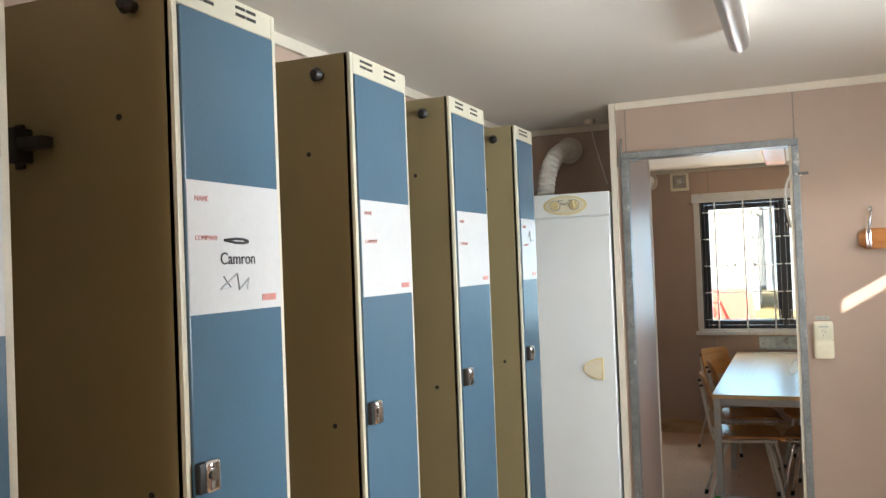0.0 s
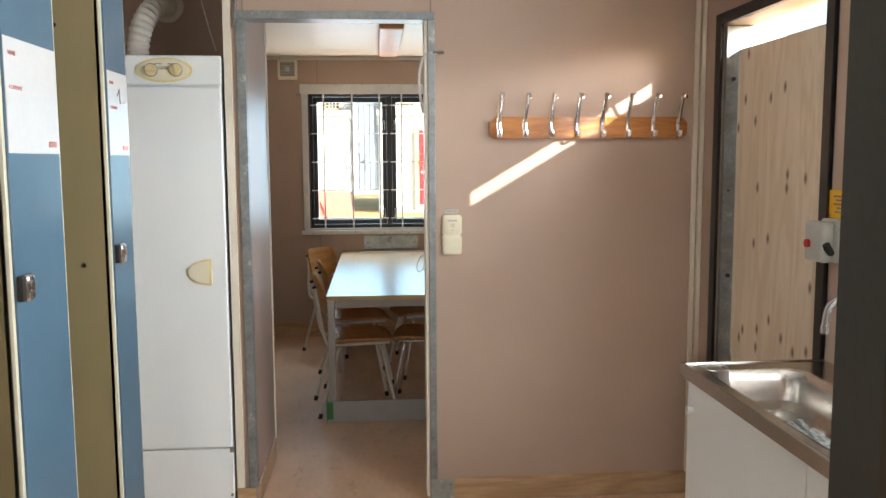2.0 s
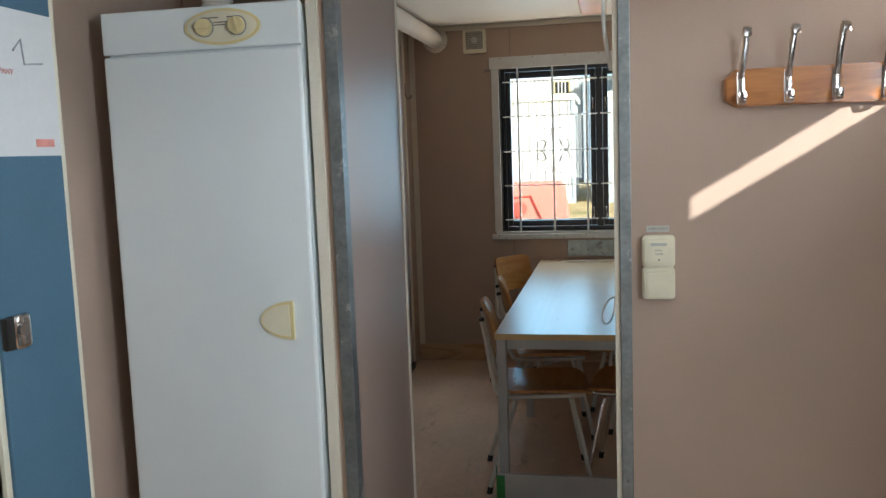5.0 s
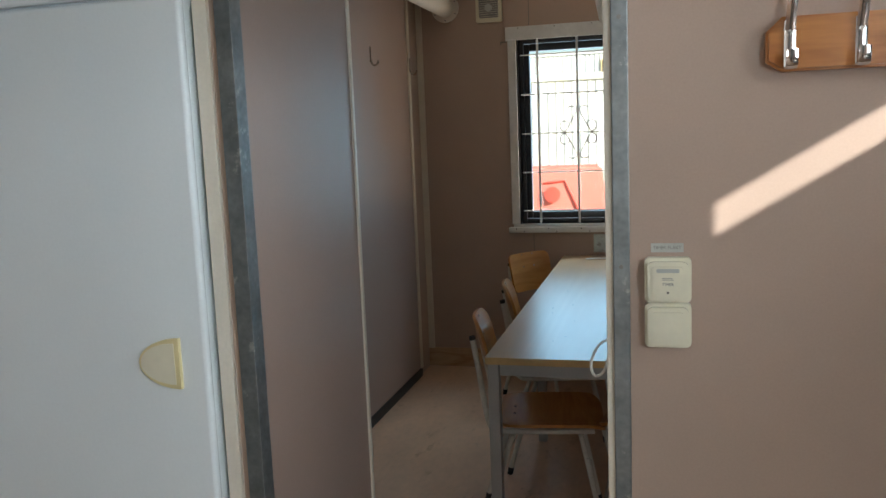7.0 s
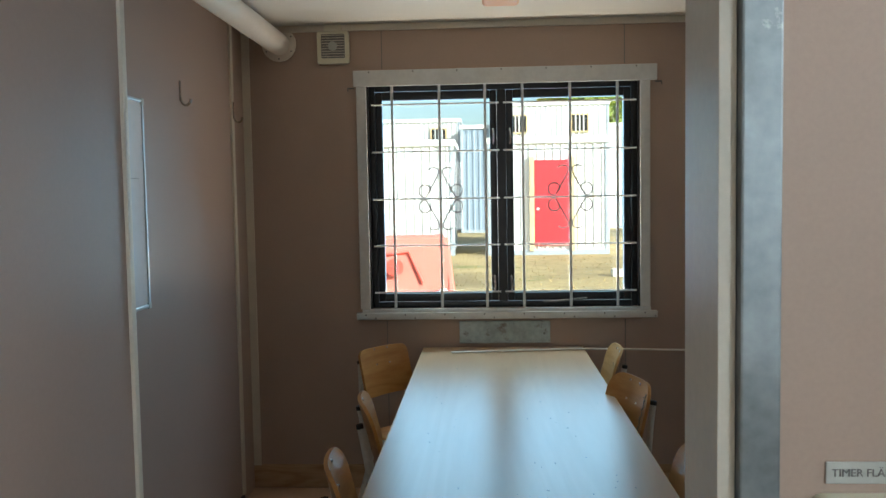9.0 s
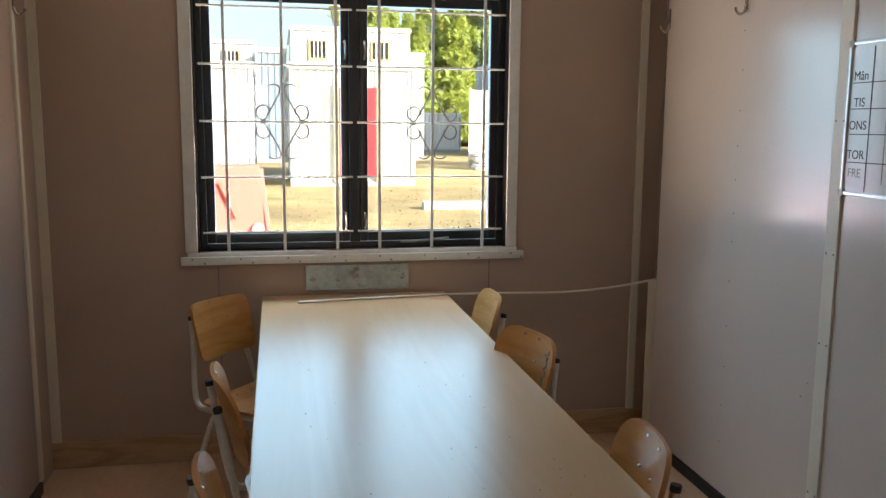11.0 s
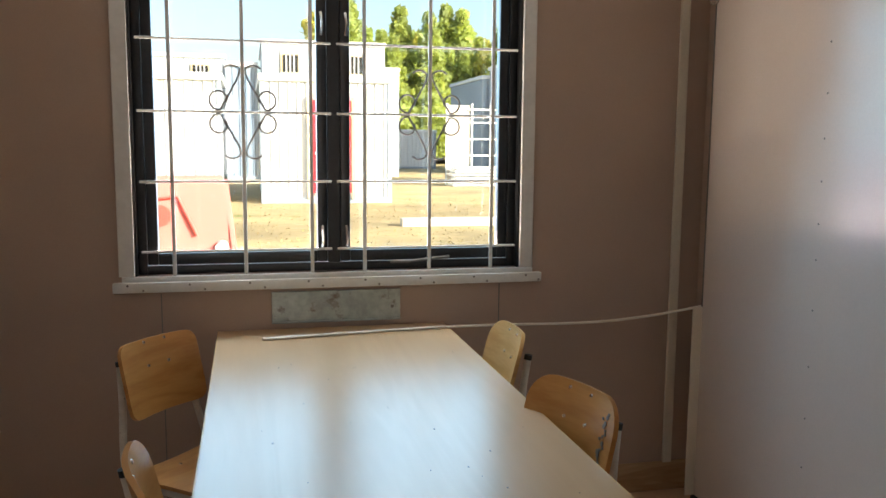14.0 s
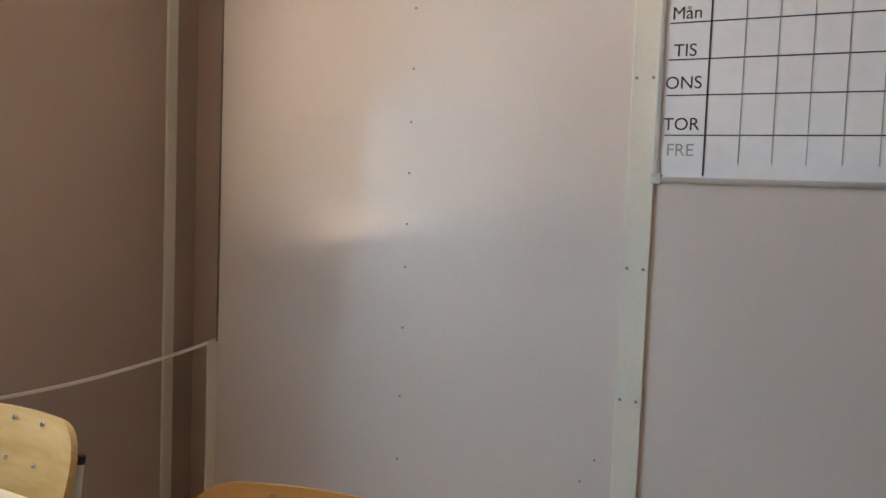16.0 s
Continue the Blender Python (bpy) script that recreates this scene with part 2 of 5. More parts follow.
PLATE = mat("scratched_sheet_steel", (0.36, 0.40, 0.39), 0.4, 0.6, vary=0.2, scale=9, fine=50, wear=((0.16, 0.12, 0.09), 0.5, 15))
DUCT = mat("cream_pipe", (0.78, 0.72, 0.64), 0.35, vary=0.03)
FLEX = mat("ribbed_duct_plastic", (0.70, 0.67, 0.60), 0.45, vary=0.08, scale=14)
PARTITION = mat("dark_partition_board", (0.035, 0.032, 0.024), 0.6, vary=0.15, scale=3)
MIRROR = mat("mirror_silver", (0.88, 0.89, 0.88), 0.01, 1.0, vary=0.01)
YELLOW = mat("yellow_sign", (0.80, 0.42, 0.02), 0.45, vary=0.05)
GREYBOX = mat("grey_switch_box", (0.50, 0.51, 0.47), 0.4, vary=0.06)
RED_KNOB = mat("red_knob", (0.45, 0.02, 0.02), 0.3)
WB = mat("whiteboard_enamel", (0.80, 0.80, 0.81), 0.12, vary=0.03, scale=5, fine=40)
ALU = mat("anodised_aluminium", (0.60, 0.60, 0.60), 0.3, 0.9, vary=0.06)
DIFF = mat("yellowed_lamp_diffuser", (0.76, 0.37, 0.16), 0.35, vary=0.05)
GLASS = glass_pane("window_glass")
DARK_GLASS = mat("dark_oven_glass", (0.02, 0.018, 0.017), 0.12, vary=0.1)
GREEN = mat("green_tape", (0.03, 0.22, 0.05), 0.4)
STRIP = mat("cream_plastic_strip", (0.74, 0.70, 0.62), 0.35, vary=0.04)
CABLE = mat("white_cable", (0.75, 0.74, 0.70), 0.4)

GRASS = mat("dry_grass", (0.40, 0.30, 0.135), 0.9, vary=0.3, scale=0.5, fine=9, bump=0.4, wear=((0.22, 0.22, 0.06), 0.35, 0.8))
CLAD = mat("white_steel_cladding", (0.66, 0.67, 0.66), 0.45, vary=0.05, scale=0.7, fine=8)
CLAD_GREY = mat("grey_cladding", (0.33, 0.37, 0.41), 0.5, vary=0.08, scale=0.8, fine=8)
RED_DOOR = mat("red_door_paint", (0.55, 0.03, 0.04), 0.4, vary=0.05, scale=2)
YELLOW_TRIM = mat("yellow_wood_trim", (0.66, 0.50, 0.26), 0.5, vary=0.08, scale=4)
BARRIER = mat("faded_red_barrier", (0.72, 0.22, 0.17), 0.5, vary=0.06, scale=2)
# saturated red, chosen to strengthen the glow mirrored in the right panel
BARRIER_UNSEEN = mat("unseen_red_barrier", (0.80, 0.07, 0.03), 0.45, vary=0.06, scale=2)
BARRIER_DARK = mat("red_barrier_recess", (0.62, 0.10, 0.07), 0.5, vary=0.08)
BARK = mat("bark", (0.16, 0.10, 0.06), 0.9, vary=0.3, scale=3, fine=14, bump=0.5)
LEAF_A = mat("birch_foliage", (0.27, 0.25, 0.05), 0.7, vary=0.35, scale=0.6, fine=4, random=0.2)
LEAF_B = mat("spruce_foliage", (0.17, 0.20, 0.05), 0.75, vary=0.35, scale=0.6, fine=4, random=0.2)
for leaf, through_light in ((LEAF_A, (0.42, 0.38, 0.07)), (LEAF_B, (0.32, 0.34, 0.07))):
    # leaves let about as much light through as they throw back
    ln, ll = leaf.node_tree.nodes, leaf.node_tree.links
    tl, both = ln.new("ShaderNodeBsdfTranslucent"), ln.new("ShaderNodeAddShader")
    tl.inputs[0].default_value = (*through_light, 1)
    ll.new(ln["Principled BSDF"].outputs[0], both.inputs[0]), ll.new(tl.outputs[0], both.inputs[1])
    ll.new(both.outputs[0], ln["Material Output"].inputs[0])
TIMBER = mat("weathered_timber", (0.62, 0.56, 0.46), 0.8, vary=0.12, scale=2, fine=20)
FARBLUE = mat("blue_grey_sheeting", (0.25, 0.31, 0.38), 0.5, vary=0.06, scale=0.6)


# ---- building blocks ----
def bm_box(bm, x0, x1, y0, y1, z0, z1, bevel=0.0, seg=2):
    r = bmesh.ops.create_cube(bm, size=1.0)
    vs = r["verts"]
    for v in vs:
        v.co = Vector(((x0 + x1) / 2 + v.co.x * (x1 - x0), (y0 + y1) / 2 + v.co.y * (y1 - y0), (z0 + z1) / 2 + v.co.z * (z1 - z0)))
    if bevel:
        es = list({e for v in vs for e in v.link_edges})
        bmesh.ops.bevel(bm, geom=es, offset=bevel, segments=seg, affect="EDGES", profile=0.6)
    return bm


def box(x0, x1, y0, y1, z0, z1, bevel=0.0, seg=2):
    return bm_box(bmesh.new(), x0, x1, y0, y1, z0, z1, bevel, seg)


def boxes(*rows, bevel=0.0):
    bm = bmesh.new()
    for r in rows:
        bm_box(bm, *r, bevel)
    return bm


def bm_cyl(bm, p0, p1, r0, r1=None, seg=16, caps=True):
    p0, p1 = Vector(p0), Vector(p1)
    d = p1 - p0
    m = Matrix.Translation((p0 + p1) / 2) @ d.to_track_quat("Z", "Y").to_matrix().to_4x4()
    bmesh.ops.create_cone(bm, cap_ends=caps, segments=seg, radius1=r0, radius2=r0 if r1 is None else r1, depth=d.length, matrix=m)
    return bm


def cyl(p0, p1, r0, r1=None, seg=16):
    return bm_cyl(bmesh.new(), p0, p1, r0, r1, seg)


def bm_tube(bm, pts, r, seg=8, smooth=0, flat=None):
    """A tube along a line of points; smooth rounds its bends; flat=(w, h) makes it a ribbon."""
    pts = [Vector(p) for p in pts]
    for _ in range(smooth):
        q = [pts[0]]
        for a, b in zip(pts, pts[1:]):
            q += [a.lerp(b, 0.25), a.lerp(b, 0.75)]
        pts = q + [pts[-1]]
    rings, up = [], None
    for i, p in enumerate(pts):
        d = (pts[min(i + 1, len(pts) - 1)] - pts[max(i - 1, 0)]).normalized()
        if up is None:
            up = Vector((0, 0, 1)) if abs(d.z) < 0.9 else Vector((0, 1, 0))
        side = d.cross(up).normalized()
        up = side.cross(d).normalized()
        ring = []
        for k in range(seg):
            a = 2 * math.pi * (k + 0.5) / seg
            w, h = (r, r) if flat is None else flat
            ring.append(bm.verts.new(p + side * math.cos(a) * w + up * math.sin(a) * h))
        rings.append(ring)
    for a, b in zip(rings, rings[1:]):
        for k in range(seg):
            bm.faces.new((a[k], a[(k + 1) % seg], b[(k + 1) % seg], b[k]))
    bm.faces.new(rings[0]), bm.faces.new(rings[-1])
    return bm


def tube(pts, r, seg=8, smooth=0, flat=None):
    return bm_tube(bmesh.new(), pts, r, seg, smooth, flat)


def bm_prism(bm, outline, axis, a0, a1):
    """An outline of (u, v) pushed from a0 to a1 along an axis."""
    def at(u, v, a):
        return {"x": (a, u, v), "y": (u, a, v), "z": (u, v, a)}[axis]
    lo = [bm.verts.new(at(u, v, a0)) for u, v in outline]
    hi = [bm.verts.new(at(u, v, a1)) for u, v in outline]
    k = len(outline)
    for i in range(k):
        bm.faces.new((lo[i], lo[(i + 1) % k], hi[(i + 1) % k], hi[i]))
    bm.faces.new(lo), bm.faces.new(hi)
    return bm


def prism(outline, axis, a0, a1):
    return bm_prism(bmesh.new(), outline, axis, a0, a1)


def rounded(w, h, r, seg=5, cx=0.0, cy=0.0):
    pts = []
    for sx, sy, a in ((1, 1, 0), (-1, 1, 90), (-1, -1, 180), (1, -1, 270)):
        for i in range(seg + 1):
            t = radians(a + 90 * i / seg)
            pts.append((cx + sx * (w / 2 - r) + r * math.cos(t), cy + sy * (h / 2 - r) + r * math.sin(t)))
    return pts


def ellipse(w, h, seg=28, cx=0.0, cy=0.0):
    return [(cx + w / 2 * math.cos(2 * math.pi * i / seg), cy + h / 2 * math.sin(2 * math.pi * i / seg)) for i in range(seg)]


def mesh_of(bm, name, material, sharp=40):
    bmesh.ops.recalc_face_normals(bm, faces=bm.faces)
    for f in bm.faces:
        f.smooth = True
    for e in bm.edges:
        if len(e.link_faces) == 2:
            bend = e.calc_face_angle(0.0)
            a, b = sorted(f.calc_area() for f in e.link_faces)
            if bend > radians(sharp) or (bend > radians(3) and b > 12 * a):
                e.smooth = False
    me = bpy.data.meshes.new(name)
    bm.to_mesh(me)
    bm.free()
    me.materials.append(material)
    return me


def part(name, bm, material, parent, label=""):
    ob = new(name, mesh_of(bm, name, material))
    ob.parent = parent
    return tagged(ob, label)


def thing(name, label, category, m=None, group="", kind=""):
    ob = new(name)
    ob.empty_display_size = 0.1
    ob.matrix_basis = m or Matrix()
    return tagged(ob, label, category, group, kind)


def solid(name, bm, material, label, category, group="", kind=""):
    return tagged(new(name, mesh_of(bm, name, material)), label, category, group, kind)


def structure(name, bm, material, label="", category=""):
    return solid(name, bm, material, label, category, kind="structure")


def words(name, text, size, m, material, parent, extrude=0.0004):
    cu = bpy.data.curves.new(name, "FONT")
    cu.body, cu.size, cu.extrude, cu.align_x, cu.align_y = text, size, extrude, "CENTER", "CENTER"
    tmp = bpy.data.objects.new(name, cu)
    me = bpy.data.meshes.new_from_object(tmp)
    bpy.data.objects.remove(tmp)
    me.materials.clear()
    me.materials.append(material)
    ob = new(name, me)
    ob.parent = parent
    ob.matrix_basis = m
    return ob


def facing(x, y, z, towards):
    """The pose of writing that faces -y, +x, -x or +y."""
    rz = {"-y": 0, "+x": 90, "-x": -90, "+y": 180}[towards]
    return pose(x, y, z, 90, 0, rz)


# ---- the building ----
H = 2.36            # ceiling
YD = 4.386          # front of the wall with the doorway
YF = 7.947          # window wall of the dining room
XR, XL = 1.452, -1.198   # dining room side panels
XS = 1.39           # wall with the sink
XB = -1.32          # wall behind the lockers
YB = -1.6           # rear wall

structure("floor", box(-1.8, 1.75, YB - 0.1, YF + 0.12, -0.12, 0.0), FLOOR, "tan marbled linoleum floor, worn and scuffed", "floor")
structure("ceiling", boxes((-1.8, 1.75, YB - 0.1, YD, H, H + 0.1), (-1.8, 1.75, YD, YF + 0.12, H, H + 0.1)), CEIL, "cream painted ceiling", "ceiling")

# wall with the doorway
structure("wall_door", boxes((-0.60, -0.5775, YD, YD + 0.09, 0, H), (-0.577, 0.23, YD, YD + 0.0315, 2.11, H), (-0.546, 0.23, YD + 0.0315, YD + 0.09, 2.11, H), (0.23, XS, YD, YD + 0.09, 0, H), (XS, 1.75, YD + 0.001, YD + 0.09, 0, H)), WALL, "pale pink wall board with panel seams", "wall")
structure("wall_lockers", box(XB - 0.1, XB, YB, YD + 0.7, 0, H), WALL, "pale pink wall behind the lockers", "wall")
# opening at y 1.86-2.55 is invented; unseen board outside it keeps the sun out
structure("wall_sink", boxes((XS, XS + 0.13, YB, 1.86, 0, H), (XS, XS + 0.13, 2.55, 3.335, 0, H), (XS + 0.16, XS + 0.19, 1.80, 2.62, 1.0, 2.2), (XS, XS + 0.13, 1.86, 2.55, 0, 1.07), (XS, XS + 0.13, 1.86, 2.55, 2.12, H), (XS, XS + 0.13, 4.195, YD, 0, H), (XS, XS + 0.13, 3.335, 4.195, 2.036, H)), WALL, "pale pink wall with a mirror over the sink, an added lamp opening and a sun-blocking board", "wall")
# unseen rear wall; its opening is invented to let the fill lamp in
structure("wall_rear", boxes((XB, -1.05, YB - 0.1, YB, 0, H), (-0.35, XS, YB - 0.1, YB, 0, H), (-1.05, -0.35, YB - 0.1, YB, 0, 0.9), (-1.05, -0.35, YB - 0.1, YB, 2.1, H)), WALL, "plain pink rear wall out of view, with an opening added for the fill lamp", "wall")
structure("wall_cubicle", boxes((XB, -0.547, 5.0, 5.03, 0, H), (-0.577, -0.547, YD + 0.032, 5.0, 0, H)), PANEL_PINK, "laminate boxing behind the drying cabinet", "wall")
structure("wall_cubicle_back", box(XB, -0.579, 4.975, 4.997, 0, H), WALL, "pink board above the drying cabinet", "wall")
structure("wall_left", boxes((XL - 0.055, XL - 0.007, 5.03, YF - 0.002, 0, H)), WALL, "pink wall of the dining room", "wall")
structure("wall_right", boxes((XR + 0.075, XR + 0.17, YD + 0.09, YF, 0, H)), WALL, "pink wall of the dining room", "wall")
structure("wall_left_panel", box(XL - 0.006, XL, 5.032, 7.70, 0.05, H - 0.03), PANEL_PINK, "semi-gloss pink laminate wall panel", "wall")
structure("wall_right_panel", boxes((XR, XR + 0.074, YD + 0.092, 6.56, 0.05, H - 0.03), (XR, XR + 0.074, 6.595, 7.775, 0.05, H - 0.03)), PANEL, "semi-gloss white laminate wall panels", "wall")
WX0, WX1, WZ0, WZ1 = -0.576, 0.779, 0.93, 2.065
structure("wall_window", boxes((-1.45, WX0, YF, YF + 0.11, 0, H), (WX1, 1.62, YF, YF + 0.11, 0, H), (WX0, WX1, YF, YF + 0.11, 0, WZ0), (WX0, WX1, YF, YF + 0.11, WZ1, H)), WALL, "brownish pink wall board round the window", "wall")

# fine seams, cover strips and skirtings
for name, bm, material, label in (
    ("trim_seam_door_left", box(-0.556, -0.551, YD - 0.001, YD + 0.001, 2.112, H - 0.03), IRON, "dark panel seam"),
    ("trim_seam_door_right", box(0.213, 0.218, YD - 0.001, YD + 0.001, 2.112, H - 0.03), IRON, "dark panel seam"),
    ("trim_pilaster", box(-0.632, -0.60, YD - 0.012, YD + 0.4, 0, H, 0.002), TRIM, "cream corner strip beside the cabinet"),
    ("trim_corner_right", boxes((1.345, 1.366, YD - 0.010, YD, 0.1, H - 0.03), (1.372, XS - 0.001, YD - 0.022, YD, 0, H - 0.03), bevel=0.002), TRIM, "cream corner cover strip"),
    ("trim_ceiling_door", box(-0.598, XS - 0.002, YD - 0.014, YD - 0.001, H - 0.035, H, 0.003), TRIM, "cream ceiling moulding"),
    ("trim_ceiling_lockers", box(XB, XB + 0.016, YB, 4.97, H - 0.04, H, 0.003), TRIM, "cream ceiling moulding"),
    ("trim_ceiling_cubicle", box(XB + 0.017, -0.633, 4.958, 4.974, H - 0.035, H, 0.003), TRIM, "cream ceiling moulding"),
    ("trim_ceiling_sink", box(XS - 0.014, XS, YB, YD - 0.016, H - 0.035, H, 0.003), TRIM, "cream ceiling moulding"),
    ("trim_ceiling_window", box(-1.25, 1.52, YF - 0.016, YF, H - 0.032, H, 0.003), TRIM, "cream ceiling moulding"),
    ("trim_strip_right", box(XR - 0.008, XR + 0.01, 6.541, 6.599, 0.055, H - 0.03, 0.002), TRIM, "cream joint cover strip with screws"),
    ("trim_corner_panel_right", box(1.415, XR + 0.076, 7.7755, 7.782, 0.05, 0.785, 0.001), TRIM, "cream edge strip of the wall panel"),
    ("trim_edge_panel_right", box(XR - 0.003, XR + 0.02, 7.7755, 7.780, 0.787, H - 0.04), IRON, "bare dark edge of the wall panel"),
    ("trim_far_right", box(1.403, 1.440, YF - 0.010, YF, 0.12, H - 0.035, 0.002), TRIM, "cream joint cover strip"),
    ("trim_far_left", box(-1.205, -1.166, YF - 0.010, YF, 0.12, H - 0.035, 0.002), TRIM, "cream joint cover strip"),
    ("trim_left_corner", box(XL - 0.002, XL + 0.010, 7.70, 7.735, 0.05, H - 0.03, 0.002), TRIM, "cream edge strip of the wall panel"),
    ("trim_cubicle_edge", box(-0.552, -0.541, 5.020, 5.036, 0.09, H, 0.002), TRIM, "cream edge strip of the boxing"),
    ("trim_seam_far_right", box(0.704, 0.708, YF - 0.001, YF + 0.001, 2.135, H - 0.033), IRON, "panel seam"),
    ("trim_seam_far_left", box(-0.498, -0.494, YF - 0.001, YF + 0.001, 2.135, H - 0.033), IRON, "panel seam"),
    ("trim_seam_low_right", box(0.704, 0.708, YF - 0.001, YF + 0.001, 0.12, 0.87), IRON, "panel seam"),
    ("trim_seam_low_left", box(-0.498, -0.494, YF - 0.001, YF + 0.001, 0.12, 0.87), IRON, "panel seam"),
    ("baseboard_door", box(0.305, 1.37, YD - 0.006, YD, 0.004, 0.108, 0.002), SKIRT, "wood-pattern vinyl skirting"),
    ("baseboard_cubicle", box(-0.548, -0.541, YD + 0.033, 5.03, 0.002, 0.10, 0.002), SKIRT, "tan vinyl skirting"),
    ("baseboard_door_left", box(-0.632, -0.55, YD - 0.018, YD - 0.013, 0.0, 0.10, 0.002), SKIRT, "tan vinyl skirting"),
    ("baseboard_far", box(-1.25, 1.52, YF - 0.007, YF, 0.004, 0.125, 0.002), SKIRT, "wood-pattern vinyl skirting under the window"),
    ("baseboard_right", box(XR - 0.012, XR + 0.04, YD + 0.10, 7.78, 0.0, 0.048, 0.003), BLACK, "black rubber skirting"),
    ("baseboard_left", box(XL - 0.04, XL + 0.012, 5.034, 7.71, 0.0, 0.048, 0.003), BLACK, "black rubber skirting"),
):
    structure(name, bm, material, label, "trim")

# steel frame of the doorway
door_frame = thing("door_frame", "scuffed galvanised steel frame of the open doorway", "door frame", kind="structure")
part("jamb", box(-0.582, -0.545, YD - 0.014, YD + 0.031, 0.10, 2.077, 0.002), GALV, door_frame)
part("jamb", box(0.202, 0.232, YD - 0.014, YD + 0.095, 0.0, 2.077, 0.002), GALV, door_frame)
part("lintel", box(-0.582, 0.232, YD - 0.014, YD + 0.095, 2.0775, 2.11, 0.002), GALV, door_frame)
part("jamb_lining", box(0.188, 0.2015, YD - 0.004, YD + 0.10, 0.03, 2.076, 0.001), TRIM, door_frame, "cream lining of the jamb")
part("foot_plate", box(0.203, 0.306, YD - 0.018, YD - 0.0145, 0.0, 0.108, 0.001), PLATE, door_frame, "sheet steel plate at the foot of the jamb")
for zz in (0.03, 0.085):
    part("screw", cyl((0.292, YD - 0.021, zz), (0.292, YD - 0.018, zz), 0.005), CHROME, door_frame)
for zz in (1.25, 0.6, 1.7):
    part("screw", cyl((0.217, YD - 0.016, zz), (0.217, YD - 0.0135, zz), 0.004), IRON, door_frame)
part("hinge_pin", tube([(0.225, YD - 0.016, 1.945), (0.255, YD - 0.025, 1.945), (0.268, YD - 0.025, 1.945)], 0.007), IRON, door_frame, "steel stub on the jamb")
part("wire", tube([(-0.572, YD - 0.02, 2.18), (-0.578, YD - 0.02, 2.12), (-0.59, YD - 0.018, 2.04)], 0.006, smooth=1), IRON, door_frame, "dark bent wire over the corner")

cable_loop = solid("cable_loop", tube([(0.187, YD + 0.06, 1.092), (0.172, YD + 0.055, 1.088), (0.156, YD + 0.05, 1.062), (0.152, YD + 0.05, 1.035), (0.160, YD + 0.05, 1.018), (0.176, YD + 0.055, 1.024), (0.186, YD + 0.06, 1.052), (0.189, YD + 0.06, 1.094)], 0.0028, 8, 2), CABLE, "white cable looped over the door jamb", "cable")
cable_top = solid("cable_loop", tube([(0.24, YD - 0.02, 1.94), (0.19, YD + 0.0, 1.95), (0.165, YD + 0.02, 1.87), (0.17, YD + 0.03, 1.78), (0.185, YD + 0.05, 1.70)], 0.006, 8, 2), CABLE, "white cable hung on a stub at the door jamb", "cable")

# boarded outer door beside the sink
outer_door = thing("outer_door", "outer doorway boarded with knotty plywood, open gap above", "door", kind="structure")
part("door_frame", boxes((XS - 0.012, XS + 0.004, 3.345, 3.392, 0, 2.083), (XS - 0.012, XS + 0.004, 4.195, 4.245, 0, 2.083), (XS - 0.012, XS + 0.004, 3.392, 4.195, 2.038, 2.083), bevel=0.002), WINBLACK, outer_door, "black painted frame")
part("steel_jamb", box(XS + 0.006, XS + 0.12, 4.17, 4.1945, 0, 2.033, 0.002), GALV, outer_door, "grey steel jamb with bolts")
part("steel_jamb", box(XS + 0.006, XS + 0.12, 3.336, 3.352, 0, 2.033, 0.002), GALV, outer_door, "grey steel jamb")
part("plywood_sheet", box(XS + 0.055, XS + 0.075, 3.354, 4.165, 0, 1.935, 0.001), PLY, outer_door, "raw plywood sheet with knots")
for zz in (0.45, 1.02, 1.82):
    part("bolt", cyl((XS + 0.035, 4.17, zz), (XS + 0.035, 4.160, zz), 0.008), BLACK, outer_door)
part("bolt", tube([(XS + 0.03, 4.17, 1.37), (XS + 0.02, 4.15, 1.372)], 0.005), BLACK, outer_door)

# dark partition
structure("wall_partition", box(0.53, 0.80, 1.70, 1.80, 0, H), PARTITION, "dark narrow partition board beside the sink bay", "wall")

# ---- window of the dining room ----
window = thing("window_1", "black framed two-sash window in a white surround", "window", kind="structure")
FY0, FY1 = YF + 0.035, YF + 0.085
part("window_frame", boxes((WX0, WX0 + 0.035, FY0, FY1, WZ0, WZ1), (WX1 - 0.035, WX1, FY0, FY1, WZ0, WZ1), (WX0 + 0.035, WX1 - 0.035, FY0, FY1, WZ0, WZ0 + 0.03), (WX0 + 0.035, WX1 - 0.035, FY0, FY1, WZ1 - 0.035, WZ1), (0.075, 0.120, FY0, FY1, WZ0 + 0.03, WZ1 - 0.035), bevel=0.003), WINBLACK, window)
part("reveal", boxes((WX0 - 0.001, WX0 + 0.006, YF - 0.001, FY0, WZ0, WZ1), (WX1 - 0.006, WX1 + 0.001, YF - 0.001, FY0, WZ0, WZ1), (WX0 + 0.006, WX1 - 0.006, YF - 0.001, FY0, WZ1 - 0.006, WZ1)), WINBLACK, window, "black painted reveal")
